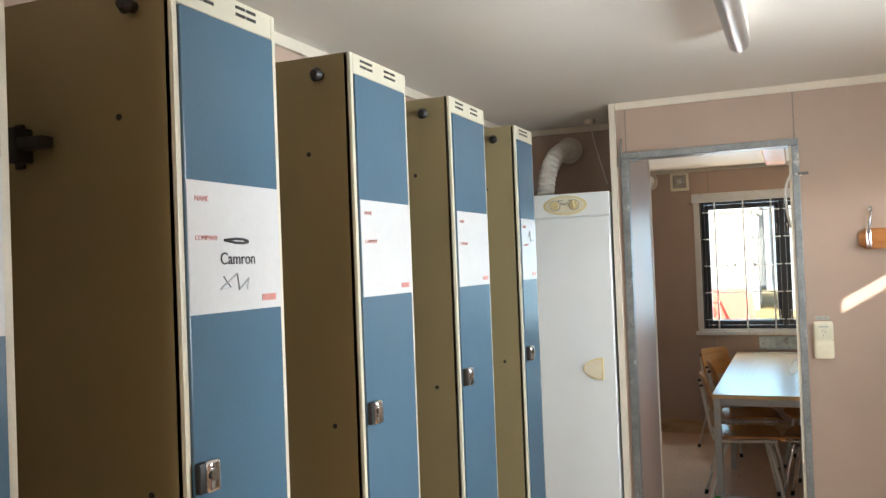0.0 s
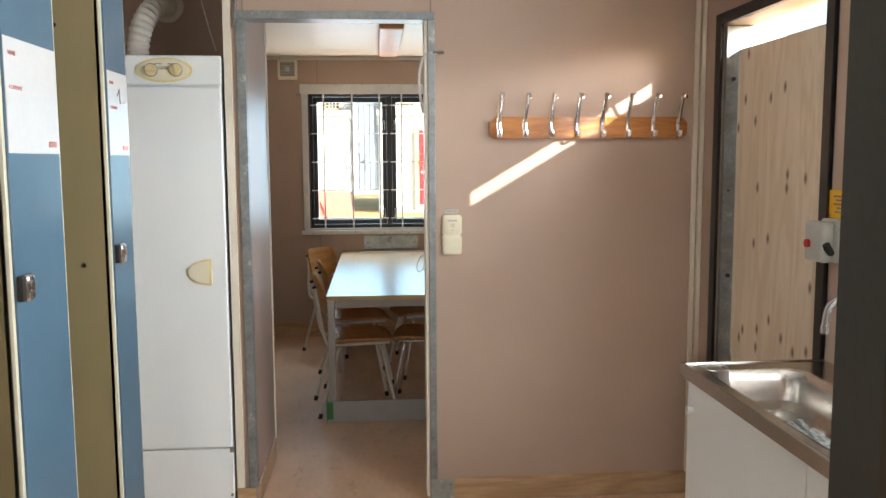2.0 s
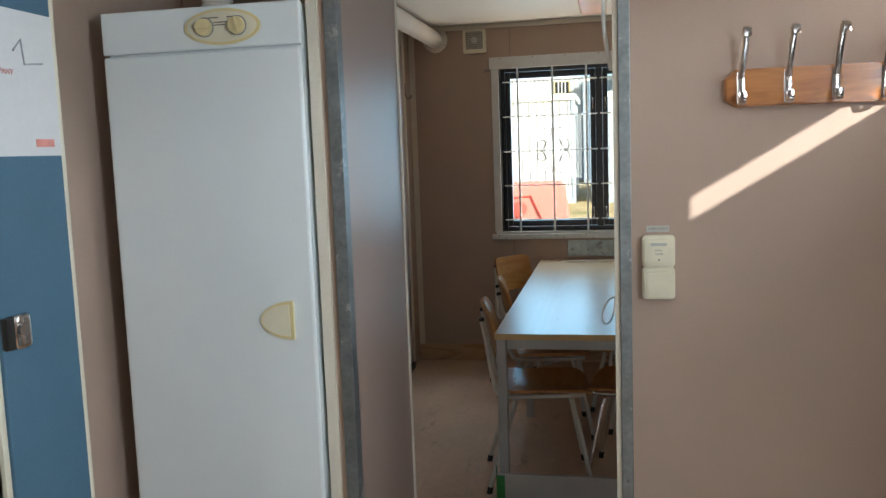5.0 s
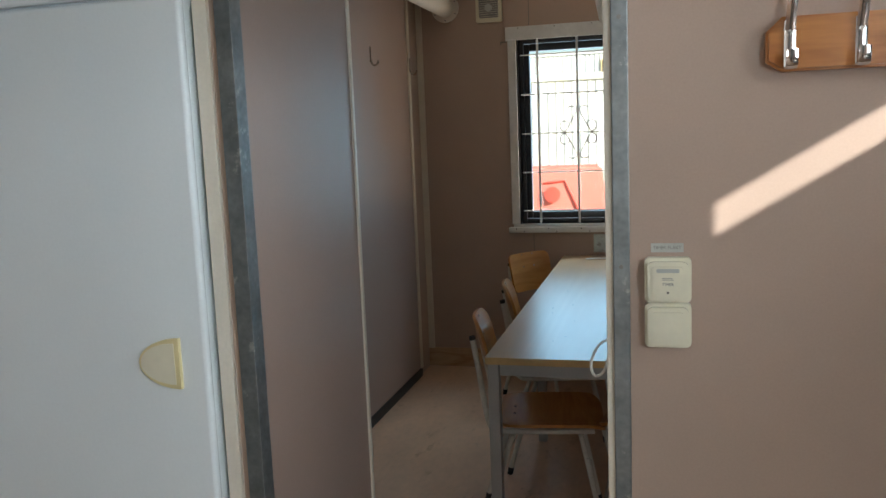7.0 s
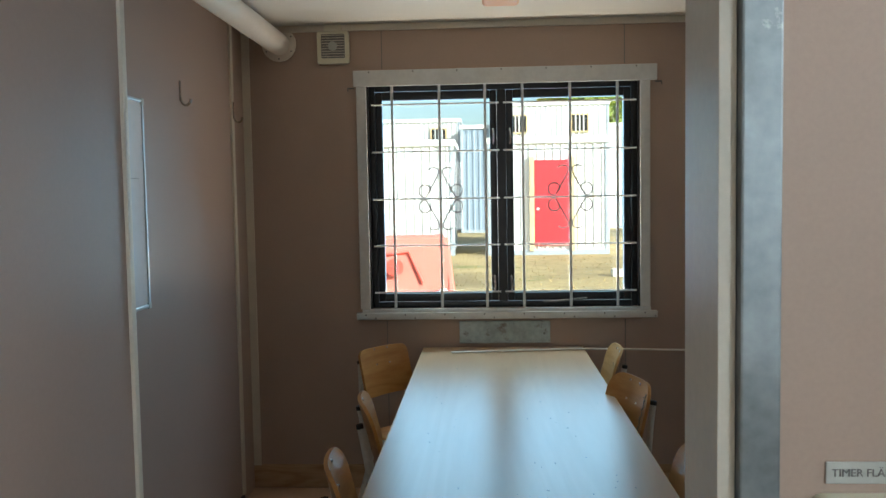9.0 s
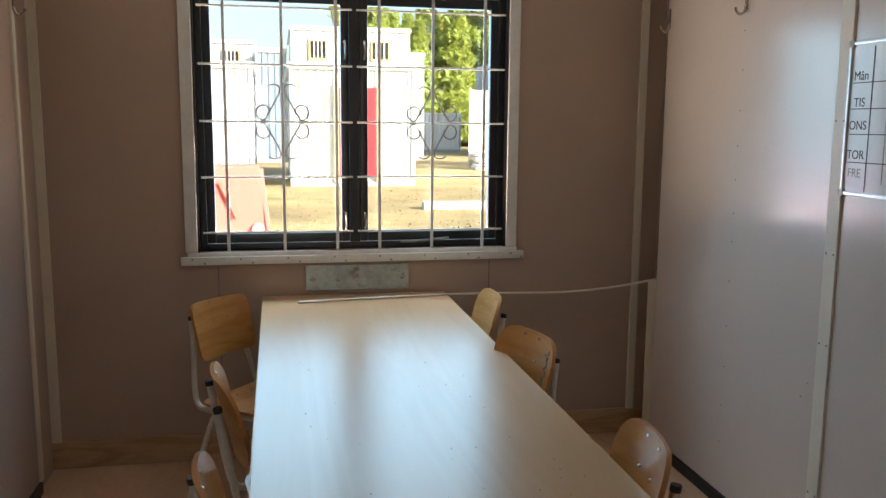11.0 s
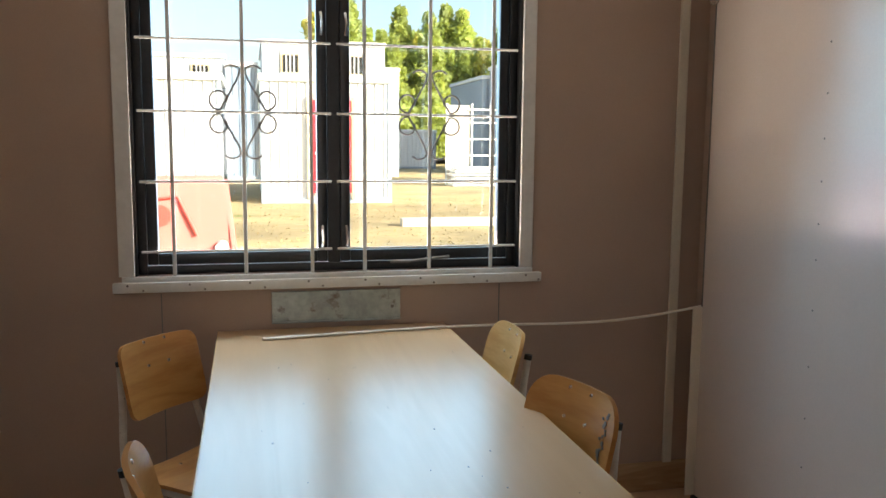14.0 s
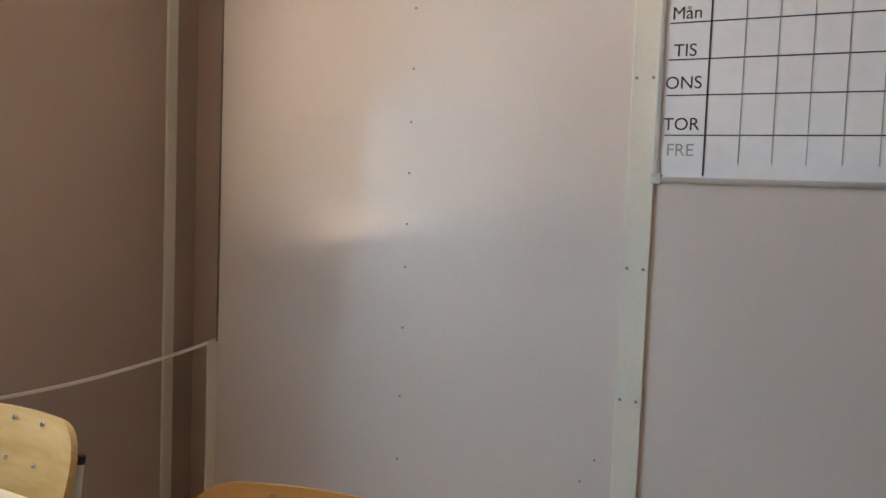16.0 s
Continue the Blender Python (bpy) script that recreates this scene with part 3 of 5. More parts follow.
for a, b in ((WX0 + 0.036, 0.074), (0.121, WX1 - 0.036)):
    sash = part("sash", boxes((a, a + 0.035, FY0 + 0.008, FY1 - 0.004, WZ0 + 0.032, WZ1 - 0.037), (b - 0.035, b, FY0 + 0.008, FY1 - 0.004, WZ0 + 0.032, WZ1 - 0.037), (a + 0.035, b - 0.035, FY0 + 0.008, FY1 - 0.004, WZ0 + 0.032, WZ0 + 0.072), (a + 0.035, b - 0.035, FY0 + 0.008, FY1 - 0.004, WZ1 - 0.08, WZ1 - 0.037), bevel=0.004), WINBLACK, window)
    pane = part("pane", box(a + 0.033, b - 0.033, FY0 + 0.022, FY0 + 0.026, WZ0 + 0.07, WZ1 - 0.078), GLASS, sash, "clear window glass")
    pane.visible_shadow = False
part("window_sill", box(-0.648, 0.862, YF - 0.030, YF - 0.001, 0.878, 0.912, 0.003), BAR, window, "white sill board with screws")
part("window_sill", box(-0.62, 0.832, YF - 0.012, YF + 0.03, 0.912, 0.930, 0.003), BAR, window, "white inner ledge")
part("casing", box(-0.628, -0.577, YF - 0.016, YF - 0.001, 0.931, 2.05, 0.003), BAR, window, "white side casing")
part("casing", box(0.780, 0.829, YF - 0.016, YF - 0.001, 0.931, 2.05, 0.003), BAR, window, "white side casing")
part("casing", box(-0.64, 0.862, YF - 0.022, YF - 0.001, 2.051, 2.13, 0.003), BAR, window, "white head casing")
for i in range(8):
    for zz, dx in ((0.903, 0.0), (0.886, 0.05)):
        x = -0.6 + 0.2 * i + dx
        part("screw", cyl((x, YF - 0.032, zz), (x, YF - 0.0295, zz), 0.004, seg=8), IRON, window)
for i in range(7):
    part("screw", cyl((-0.56 + 0.22 * i, YF - 0.024, 2.12), (-0.56 + 0.22 * i, YF - 0.0215, 2.12), 0.004, seg=8), IRON, window)
for x in (-0.668, 0.885):
    part("curtain_pin", tube([(x + (0.03 if x < 0 else -0.03), YF - 0.005, 2.045), (x, YF - 0.012, 2.045), (x, YF - 0.016, 2.03)], 0.004, 6), IRON, window, "small steel pin")
for x in (0.055, 0.140):
    for zz in (1.09, 1.83):
        part("latch", tube([(x, FY0 + 0.004, zz), (x, FY0 - 0.014, zz), (x + 0.004, FY0 - 0.016, zz - 0.05), (x, FY0 - 0.01, zz - 0.075)], 0.006, 8, 1), CHROME, window, "steel window catch")
part("stay", tube([(0.30, FY0 - 0.004, 0.958), (0.36, FY0 - 0.012, 0.958), (0.52, FY0 - 0.008, 0.972)], 0.006, 8), IRON, window, "window stay")


def scroll(cx, cz, sx, sz):
    """One curl of the grille: from the bar out, round and back to the crossing."""
    pts = []
    for i in range(15):
        a = radians(-95 + 300 * i / 14)
        r = 0.036 - 0.012 * i / 14
        pts.append((cx + sx * (0.078 + r * math.cos(a)), YF + 0.006, cz + sz * (0.042 + r * math.sin(a))))
    return pts


def grille(x_bars, x0, x1, label):
    g = thing("window_grille", label, "window grille", group="window grilles")
    for x in x_bars:
        part("bar", box(x - 0.0065, x + 0.0065, YF - 0.006, YF + 0.002, 0.912, 2.09, 0.002), BAR, g)
    for z in (1.012, 1.250, 1.486, 1.724, 1.960):
        part("rod", cyl((x0, YF + 0.006, z), (x1, YF + 0.006, z), 0.0045, seg=8), BAR, g)
    x = x_bars[1]
    for sx in (-1, 1):
        for sz in (-1, 1):
            part("scroll", tube(scroll(x, 1.486, sx, sz), 0.0035, 6), IRON, g, "grey wrought scroll")
            part("scroll", tube([(x + sx * 0.075, YF + 0.006, 1.486 + sz * 0.008), (x + sx * 0.045, YF + 0.006, 1.486 + sz * 0.06), (x + sx * 0.004, YF + 0.006, 1.486 + sz * 0.135), (x + sx * 0.02, YF + 0.006, 1.486 + sz * 0.155), (x + sx * 0.045, YF + 0.006, 1.486 + sz * 0.158), (x + sx * 0.062, YF + 0.006, 1.486 + sz * 0.146)], 0.0035, 6, 2), IRON, g, "grey wrought scroll")
    return g


grille((-0.449, -0.212, 0.016), -0.555, 0.086, "white welded bar grille with wrought scrolls in the window")
grille((0.202, 0.437, 0.670), 0.106, 0.765, "white welded bar grille with wrought scrolls in the window")

# ---- cloakroom things ----
def locker(m, W):
    """A narrow steel locker; local origin at its near front corner on the floor, front towards +x."""
    t = thing("locker", "beige steel locker with blue door and white name label", "locker", m, "row of lockers")
    D, T = 0.545, 2.115
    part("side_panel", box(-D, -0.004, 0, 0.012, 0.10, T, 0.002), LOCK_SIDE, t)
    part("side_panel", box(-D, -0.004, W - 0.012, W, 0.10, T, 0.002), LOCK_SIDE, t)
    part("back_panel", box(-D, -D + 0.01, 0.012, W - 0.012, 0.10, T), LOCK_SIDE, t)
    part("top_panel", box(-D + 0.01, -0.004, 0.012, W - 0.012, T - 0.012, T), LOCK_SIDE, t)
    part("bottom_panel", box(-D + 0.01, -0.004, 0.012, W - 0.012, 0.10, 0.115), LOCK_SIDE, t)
    part("plinth", boxes((-D + 0.02, -0.03, 0.01, W - 0.01, 0, 0.10)), BLACK, t, "dark recessed plinth")
    fr = part("front_frame", boxes((-0.018, 0.002, 0.0, 0.014, 0.10, T), (-0.018, 0.002, W - 0.014, W, 0.10, T), (-0.018, 0.002, 0.014, W - 0.014, T - 0.05, T), (-0.018, 0.002, 0.014, W - 0.014, 0.10, 0.30), bevel=0.003), LOCK_FRAME, t, "cream front frame")
    for k in range(2):
        for j in range(2):
            for i in range(2):
                yy = 0.05 + (W - 0.18) * k + 0.034 * i
                part("vent_slot", box(0.002, 0.0032, yy, yy + 0.03, T - 0.030 + 0.014 * j, T - 0.024 + 0.014 * j), BLACK, fr)
    door = part("door", box(-0.016, 0.006, 0.016, W - 0.016, 0.302, T - 0.052, 0.003), LOCK_BLUE, t, "blue painted steel door")
    lab = part("label", box(0.006, 0.0072, 0.018, W - 0.018, 1.52, 1.757), LABEL, door, "glossy white name label")
    part("lock_base", box(0.006, 0.020, 0.014, 0.052, 1.212, 1.266, 0.005), BLACK, door, "black lock base")
    part("lock", box(0.006, 0.026, 0.030, 0.066, 1.210, 1.268, 0.010, 3), CHROME, door, "chrome lock case")
    part("lock", cyl((0.023, 0.042, 1.243), (0.030, 0.042, 1.243), 0.011), CHROME, door, "chrome turn lock")
    part("hanger", cyl((-0.082, -0.022, 2.065), (-0.082, 0.001, 2.065), 0.014, 0.011), BLACK, t, "black rubber stud on the side")
    part("hanger", cyl((-0.082, -0.032, 2.065), (-0.082, -0.020, 2.065), 0.010, 0.017), BLACK, t, "black rubber stud on the side")
    for x, z in ((-0.122, 1.875), (-0.075, 1.21)):
        part("hole", cyl((x, -0.0015, z), (x, 0.0005, z), 0.006), BLACK, t, "screw hole")
    return t


LOCKER_Y = (0.72, 1.36, 1.985, 2.61, 3.265)
for i, y in enumerate(LOCKER_Y):
    W = 0.22 if i == 4 else 0.31
    t = locker(pose(-0.77, y, 0), W)
    X0 = 0.0078
    words("print", "NAME", 0.014, facing(X0, 0.055, 1.725, "+x"), RED_INK, t)
    words("print", "COMPANY", 0.013, facing(X0, 0.066, 1.655, "+x"), RED_INK, t)
    part("print", box(0.0072, 0.0082, W - 0.082, W - 0.036, 1.535, 1.548), RED_INK, t, "small red stamp")
    if i == 1:
        t["label"] = "beige steel locker with blue door, label scribbled in marker"
        part("scribble", tube([(0.0085, 0.115, 1.652), (0.0085, 0.16, 1.656), (0.0085, 0.195, 1.650), (0.0085, 0.16, 1.646), (0.0085, 0.115, 1.652)], 0.0025, 6, 1), INK, t, "black marker stroke")
        words("writing", "Camron", 0.032, facing(0.0084, 0.155, 1.617, "+x"), INK, t)
        part("scribble", tube([(0.0085, 0.11, 1.585), (0.0085, 0.13, 1.565), (0.0085, 0.10, 1.562), (0.0085, 0.15, 1.59), (0.0085, 0.155, 1.56), (0.0085, 0.185, 1.58), (0.0085, 0.18, 1.56)], 0.0018, 6), GREY_INK, t, "faded grey marker")
    if i == 4:
        part("scribble", tube([(0.0085, 0.10, 1.69), (0.0085, 0.12, 1.71), (0.0085, 0.125, 1.67), (0.0085, 0.17, 1.675)], 0.0018, 6), GREY_INK, t, "faded grey marker")
    if i == 1:
        part("hanger_bracket", boxes((-0.372, -0.350, -0.010, 0.0, 1.80, 1.885), (-0.352, -0.262, -0.046, -0.016, 1.830, 1.852), (-0.356, -0.322, -0.050, -0.008, 1.808, 1.872), bevel=0.004), BLACK, t, "black hook bracket on the side")

# drying cabinet
cab = thing("drying_cabinet", "tall white enamelled drying cabinet with yellowed dials", "drying cabinet", pose(0, 4.34, 0))
part("body", box(-1.23, -0.645, 0.022, 0.62, 0.06, 1.925, 0.008), WHITE, cab)
part("plinth", box(-1.215, -0.645, 0.03, 0.60, 0, 0.06), BLACK, cab)
head = part("control_panel", box(-1.235, -0.638, 0.0, 0.022, 1.808, 1.925, 0.006, 3), WHITE, cab)
cdoor = part("door", box(-1.235, -0.640, 0.0, 0.022, 0.292, 1.802, 0.009, 3), CAB_DOOR, cab, "white door")
part("bottom_panel", box(-1.235, -0.638, 0.004, 0.022, 0.062, 0.286, 0.006), WHITE, cab, "white lower panel")
part("hinge", box(-0.652, -0.634, -0.004, 0.0, 0.272, 0.296, 0.002), IRON, cab)
part("hinge", cyl((-0.648, -0.004, 0.085), (-0.648, 0.004, 0.085), 0.006), IRON, cab)
dial_plate = part("dial_plate", prism(ellipse(0.225, 0.098, 36, -0.862, 1.866), "y", -0.006, 0.001), IVORY, head, "yellowed oval dial plate")
part("dial_recess", prism(ellipse(0.205, 0.082, 36, -0.862, 1.866), "y", -0.0075, -0.0055), SWITCH, head, "cream dial face")
for x, a in ((-0.912, 0), (-0.815, 80)):
    part("knob", cyl((x, -0.010, 1.866), (x, -0.0074, 1.866), 0.027, seg=24), GREY_INK, head, "scale ring")
    part("knob", cyl((x, -0.022, 1.866), (x, -0.0098, 1.866), 0.022, 0.024, 24), IVORY, head, "ivory turning knob")
    g = box(-0.021, 0.021, -0.006, 0.0, -0.005, 0.005, 0.002)
    bmesh.ops.transform(g, matrix=pose(x, -0.022, 1.866, 0, a, 0), verts=g.verts)
    part("knob_grip", g, IVORY, head)
part("print", boxes((-0.885, -0.845, -0.0082, -0.0074, 1.876, 1.879), (-0.885, -0.85, -0.0082, -0.0074, 1.869, 1.872), (-0.90, -0.87, -0.0082, -0.0074, 1.889, 1.892), (-0.845, -0.815, -0.0082, -0.0074, 1.889, 1.892)), IRON, head, "unreadable dial print")
half = [(0.0, -0.055), (0.0, 0.055)] + [(-0.098 * math.sin(radians(a)), 0.055 * math.cos(radians(a))) for a in range(10, 180, 10)]
part("handle", prism([(-0.700 + u, 1.045 + v) for u, v in half], "y", -0.010, 0.001), IVORY, cdoor, "yellowed half-round recessed handle")
part("handle_recess", prism([(-0.711 + u * 0.84, 1.045 + v * 0.82) for u, v in half], "y", -0.0115, -0.0095), SWITCH, cdoor, "handle recess")

flex = bmesh.new()
pts = [Vector((-1.075, 4.74, 1.93)), Vector((-1.065, 4.74, 2.06)), Vector((-1.03, 4.77, 2.16)), Vector((-0.995, 4.85, 2.215)), Vector((-0.985, 4.97, 2.225))]
for _ in range(3):
    q = [pts[0]]
    for a, b in zip(pts, pts[1:]):
        q += [a.lerp(b, 0.25), a.lerp(b, 0.75)]
    pts = q + [pts[-1]]
rings = []
for i, p in enumerate(pts):
    d = (pts[min(i + 1, len(pts) - 1)] - pts[max(i - 1, 0)]).normalized()
    side = d.cross(Vector((0.5, -1, 0.1))).normalized()
    up = side.cross(d)
    r = 0.052 if i % 2 else 0.045
    rings.append([flex.verts.new(p + (side * math.cos(k * math.pi / 9) + up * math.sin(k * math.pi / 9)) * r) for k in range(18)])
for a, b in zip(rings, rings[1:]):
    for k in range(18):
        flex.faces.new((a[k], a[(k + 1) % 18], b[(k + 1) % 18], b[k]))
duct = thing("exhaust_duct", "ribbed cream hose rising from the drying cabinet", "duct")
part("hose", flex, FLEX, duct)
part("collar", cyl((-0.985, 4.955, 2.225), (-0.985, 4.974, 2.225), 0.075, seg=28), DUCT, duct, "cream wall flange")
det = thing("ceiling_cable_outlet", "small cream ceiling rose with a hanging wire", "ceiling outlet")
part("rose", cyl((-0.82, 4.79, H), (-0.82, 4.79, H - 0.025), 0.035, 0.028), TRIM, det)
part("wire", tube([(-0.82, 4.79, H - 0.02), (-0.80, 4.78, 2.25), (-0.77, 4.79, 2.12), (-0.735, 4.78, 2.0)], 0.003, 6, 2), CABLE, det)

# coat rack
rack = thing("coat_rack", "varnished pine coat rack with eight steel hooks", "coat rack", pose(0, YD, 0))
o = [(0.462, 1.605), (0.488, 1.588), (1.290, 1.588), (1.315, 1.605), (1.315, 1.655), (1.290, 1.680), (0.488, 1.680), (0.462, 1.655)]
bb = prism(o, "y", -0.022, -0.0005)
bmesh.ops.bevel(bb, geom=[e for e in bb.edges if all(v.co.y < -0.02 for v in e.verts)], offset=0.005, segments=2, affect="EDGES")
part("board", bb, PINE, rack)
for i in range(8):
    x = 0.500 + i * 0.1105
    hk = part("hook", tube([(x, -0.024, 1.672), (x, -0.024, 1.598), (x, -0.030, 1.592), (x, -0.050, 1.594), (x, -0.056, 1.606), (x, -0.056, 1.622)], 0.01, 8, 1, flat=(0.010, 0.0018)), CHROME, rack, "chromed steel double hook")
    part("hook_arm", tube([(x, -0.026, 1.655), (x + 0.002, -0.034, 1.70), (x + 0.006, -0.060, 1.768), (x + 0.007, -0.072, 1.776), (x + 0.007, -0.086, 1.772), (x + 0.007, -0.088, 1.752)], 0.01, 8, 1, flat=(0.009, 0.0018)), CHROME, hk)
    for z in (1.652, 1.618):
        part("screw", cyl((x, -0.0285, z), (x, -0.0255, z), 0.0045, seg=10), STEEL, hk)

# timer switch pair
sw = thing("wall_switch", "cream timer switch over a rocker switch, engraved tag", "light switch", pose(0.300, YD, 0))
for z, nm in ((1.226, "timer"), (1.142, "rocker")):
    fr = part("cover", prism(rounded(0.083, 0.083, 0.010, 5, 0, z), "y", -0.020, -0.0005), SWITCH, sw)
    bev = prism(rounded(0.072, 0.070, 0.010, 5, 0, z), "y", -0.032, -0.0195)
    part("cover", bev, SWITCH, sw)
    part(nm, prism(rounded(0.055, 0.054, 0.006, 4, 0, z), "y", -0.036, -0.0315), SWITCH, sw)
part("tag", prism(rounded(0.040, 0.007, 0.002, 3, 0, 1.246), "y", -0.0372, -0.0358), GREYBOX, sw, "small engraved tag")
words("writing", "TIMER", 0.0075, facing(0, -0.0365, 1.221, "-y"), IRON, sw)
part("arrow", boxes((-0.010, 0.010, -0.0366, -0.0358, 1.229, 1.2298), (-0.010, 0.008, -0.0366, -0.0358, 1.2318, 1.2326)), IRON, sw, "printed mark")
part("lamp", cyl((0, -0.0375, 1.206), (0, -0.0355, 1.206), 0.002, seg=8), BLACK, sw)
part("sign", box(-0.030, 0.028, -0.0025, -0.0005, 1.275, 1.292, 0.0008), GREYBOX, sw, "grey engraved sign")
words("writing", "TIMER FL\u00c4KT", 0.0085, facing(-0.001, -0.0030, 1.2835, "-y"), IRON, sw)

# sink bench
bench = thing("sink_bench", "stainless steel sink bench on a white cupboard", "sink", pose(0, 0, 0))
BX0, BX1, BY0, BY1, BZ = 0.925, XS - 0.003, 1.86, 3.335, 0.865
bx0, bx1, by0, by1 = 0.965, 1.255, 2.50, 3.245
part("worktop", boxes((BX0, bx0, BY0, BY1, BZ - 0.035, BZ), (bx1, BX1, BY0, BY1, BZ - 0.035, BZ), (bx0, bx1, BY0, by0, BZ - 0.035, BZ), (bx0, bx1, by1, BY1, BZ - 0.035, BZ)), STEEL, bench)
part("rim", boxes((BX0 - 0.004, BX0 + 0.008, BY0, BY1 + 0.004, BZ - 0.037, BZ + 0.004), (BX0 + 0.008, BX1, BY1 - 0.008, BY1 + 0.004, BZ - 0.037, BZ + 0.004), bevel=0.003), STEEL, bench, "rolled steel rim")
bowl = bmesh.new()
loops = []
for inset, z in ((-0.004, BZ + 0.001), (0.004, BZ - 0.004), (0.014, BZ - 0.03), (0.022, BZ - 0.09), (0.05, BZ - 0.112)):
    w, d = (bx1 - bx0) - 2 * inset, (by1 - by0) - 2 * inset
    loops.append([bowl.verts.new((u, v, z)) for u, v in rounded(w, d, 0.075 - min(inset, 0.03), 6, (bx0 + bx1) / 2, (by0 + by1) / 2)])
for a, b in zip(loops, loops[1:]):
    for k in range(len(a)):
        bowl.faces.new((a[k], a[(k + 1) % len(a)], b[(k + 1) % len(a)], b[k]))
bowl.faces.new(loops[-1])
part("bowl", bowl, STEEL, bench, "deep steel bowl")
for cx, cy, sx, sy in ((bx0, by0, 1, 1), (bx1, by0, -1, 1), (bx0, by1, 1, -1), (bx1, by1, -1, -1)):
    arc = [(cx + sx * 0.08 * (1 - math.cos(radians(a))), cy + sy * 0.08 * (1 - math.sin(radians(a)))) for a in range(0, 91, 15)]
    part("bowl_corner", prism([(cx, cy)] + arc, "z", BZ - 0.003, BZ - 0.0004), STEEL, bench)
part("splashback", boxes((XS - 0.006, XS - 0.001, BY0, 3.205, BZ, 1.045), (XS - 0.018, XS - 0.006, BY0, 3.205, BZ, BZ + 0.045), bevel=0.002), STEEL, bench, "steel splashback")
part("splashback_lip", cyl((XS - 0.008, BY0, 1.045), (XS - 0.008, 3.205, 1.045), 0.006), STEEL, bench)
part("cupboard_side", box(0.945, XS - 0.005, 3.315, 3.330, 0.0, BZ - 0.038, 0.001), WHITE, bench)
for a, b in ((2.60, 3.312), (1.88, 2.596)):
    d = part("cupboard_door", box(0.940, 0.958, a, b, 0.08, BZ - 0.042, 0.002), WHITE, bench, "white cupboard door")
    part("knob", cyl((0.922, b - 0.035, 0.735), (0.941, b - 0.035, 0.735), 0.013, 0.009, 20), WHITE, d)
part("plinth", box(0.985, XS - 0.01, 1.88, 3.31, 0.0, 0.08), BLACK, bench)
tap = thing("mixer_tap", "chrome swan-neck tap with black cross handles", "tap", pose(1.30, 2.975, BZ))
part("body", cyl((0, 0, 0), (0, 0, 0.055), 0.026, 0.020, 24), CHROME, tap)
part("valve", cyl((0.0, -0.055, 0.038), (0.0, 0.055, 0.038), 0.013), CHROME, tap)
for s in (-1, 1):
    hd = part("handle", cyl((0.0, s * 0.052, 0.038), (0.0, s * 0.076, 0.044), 0.013, 0.016, 12), RUBBER, tap, "black plastic cross handle")
    for a in range(0, 360, 90):
        u, v = math.cos(radians(a + 20)), math.sin(radians(a + 20))
        part("handle_lug", cyl((0.0, s * 0.068, 0.042), (u * 0.030, s * 0.070, 0.042 + v * 0.030), 0.008, 0.010, 10), RUBBER, hd)
part("spout", tube([(0, 0, 0.05), (0, 0, 0.17), (0, 0, 0.225), (-0.03, 0.035, 0.262), (-0.065, 0.075, 0.235), (-0.070, 0.082, 0.19), (-0.071, 0.083, 0.165)], 0.0105, 14, 3), CHROME, tap)
part("aerator", cyl((-0.071, 0.083, 0.170), (-0.0715, 0.0835, 0.148), 0.013, seg=16), CHROME, tap)
scraper = thing("metal_scraper", "flat steel offcut lying in the sink bowl", "metal scrap", pose(1.125, 2.66, BZ - 0.111, 0, 0, 10))
part("plate", box(-0.012, 0.05, -0.13, 0.13, 0.0, 0.002, 0.0005), PLATE, scraper)
part("lip", box(-0.014, -0.012, -0.13, 0.13, 0.0, 0.032), PLATE, scraper)
debris = bmesh.new()
rng = random.Random(4)
for i in range(70):
    x, y = 1.135 + rng.uniform(-0.035, 0.035), 2.90 + rng.uniform(-0.10, 0.16)
    s = rng.uniform(0.004, 0.014)
    bm_box(debris, x, x + s, y, y + s * 1.8, BZ - 0.113, BZ - 0.108 + rng.uniform(0, 0.008))
solid("sink_debris", debris, PLATE, "dark crumbs of dirt in the sink bowl", "debris", kind="stuff")

# mirror, sign and isolator on the sink wall
mir = thing("mirror", "frameless wall mirror held by round white clips", "mirror", pose(XS, 0, 0))
part("glass", box(-0.006, -0.001, 2.62, 3.165, 1.395, 1.925, 0.001), MIRROR, mir)
for y, z in ((3.165, 1.41), (3.165, 1.905), (2.63, 1.41), (2.63, 1.905)):
    part("clip", cyl((-0.013, y, z), (-0.0005, y, z), 0.017, seg=20), SWITCH, mir, "round white clip")
sg = thing("warning_sign", "small yellow warning sign with black print", "sign", pose(XS, 3.275, 1.36))
part("plate", box(-0.003, -0.0005, -0.071, 0.071, -0.043, 0.043, 0.001), YELLOW, sg)
part("print", boxes(*[(-0.0042, -0.0028, -w, w, z, z + 0.005) for w, z in ((0.045, 0.022), (0.03, 0.010), (0.042, -0.002), (0.025, -0.014), (0.035, -0.026))]), IRON, sg, "unreadable black print")
for y in (-0.062, 0.062):
    part("screw", cyl((-0.005, y, -0.035), (-0.002, y, -0.035), 0.003, seg=8), CHROME, sg)
iso = thing("isolator_switch", "grey isolator box with a red lamp and black lever", "switch box", pose(XS, 3.31, 1.25))
part("base", box(-0.03, -0.0005, -0.065, 0.03, -0.066, 0.066, 0.008), GREYBOX, iso)
part("housing", box(-0.070, -0.03, -0.055, 0.055, -0.066, 0.058, 0.014, 3), GREYBOX, iso)
part("tag", box(-0.0715, -0.0695, 0.010, 0.045, 0.022, 0.044, 0.001), LABEL, iso)
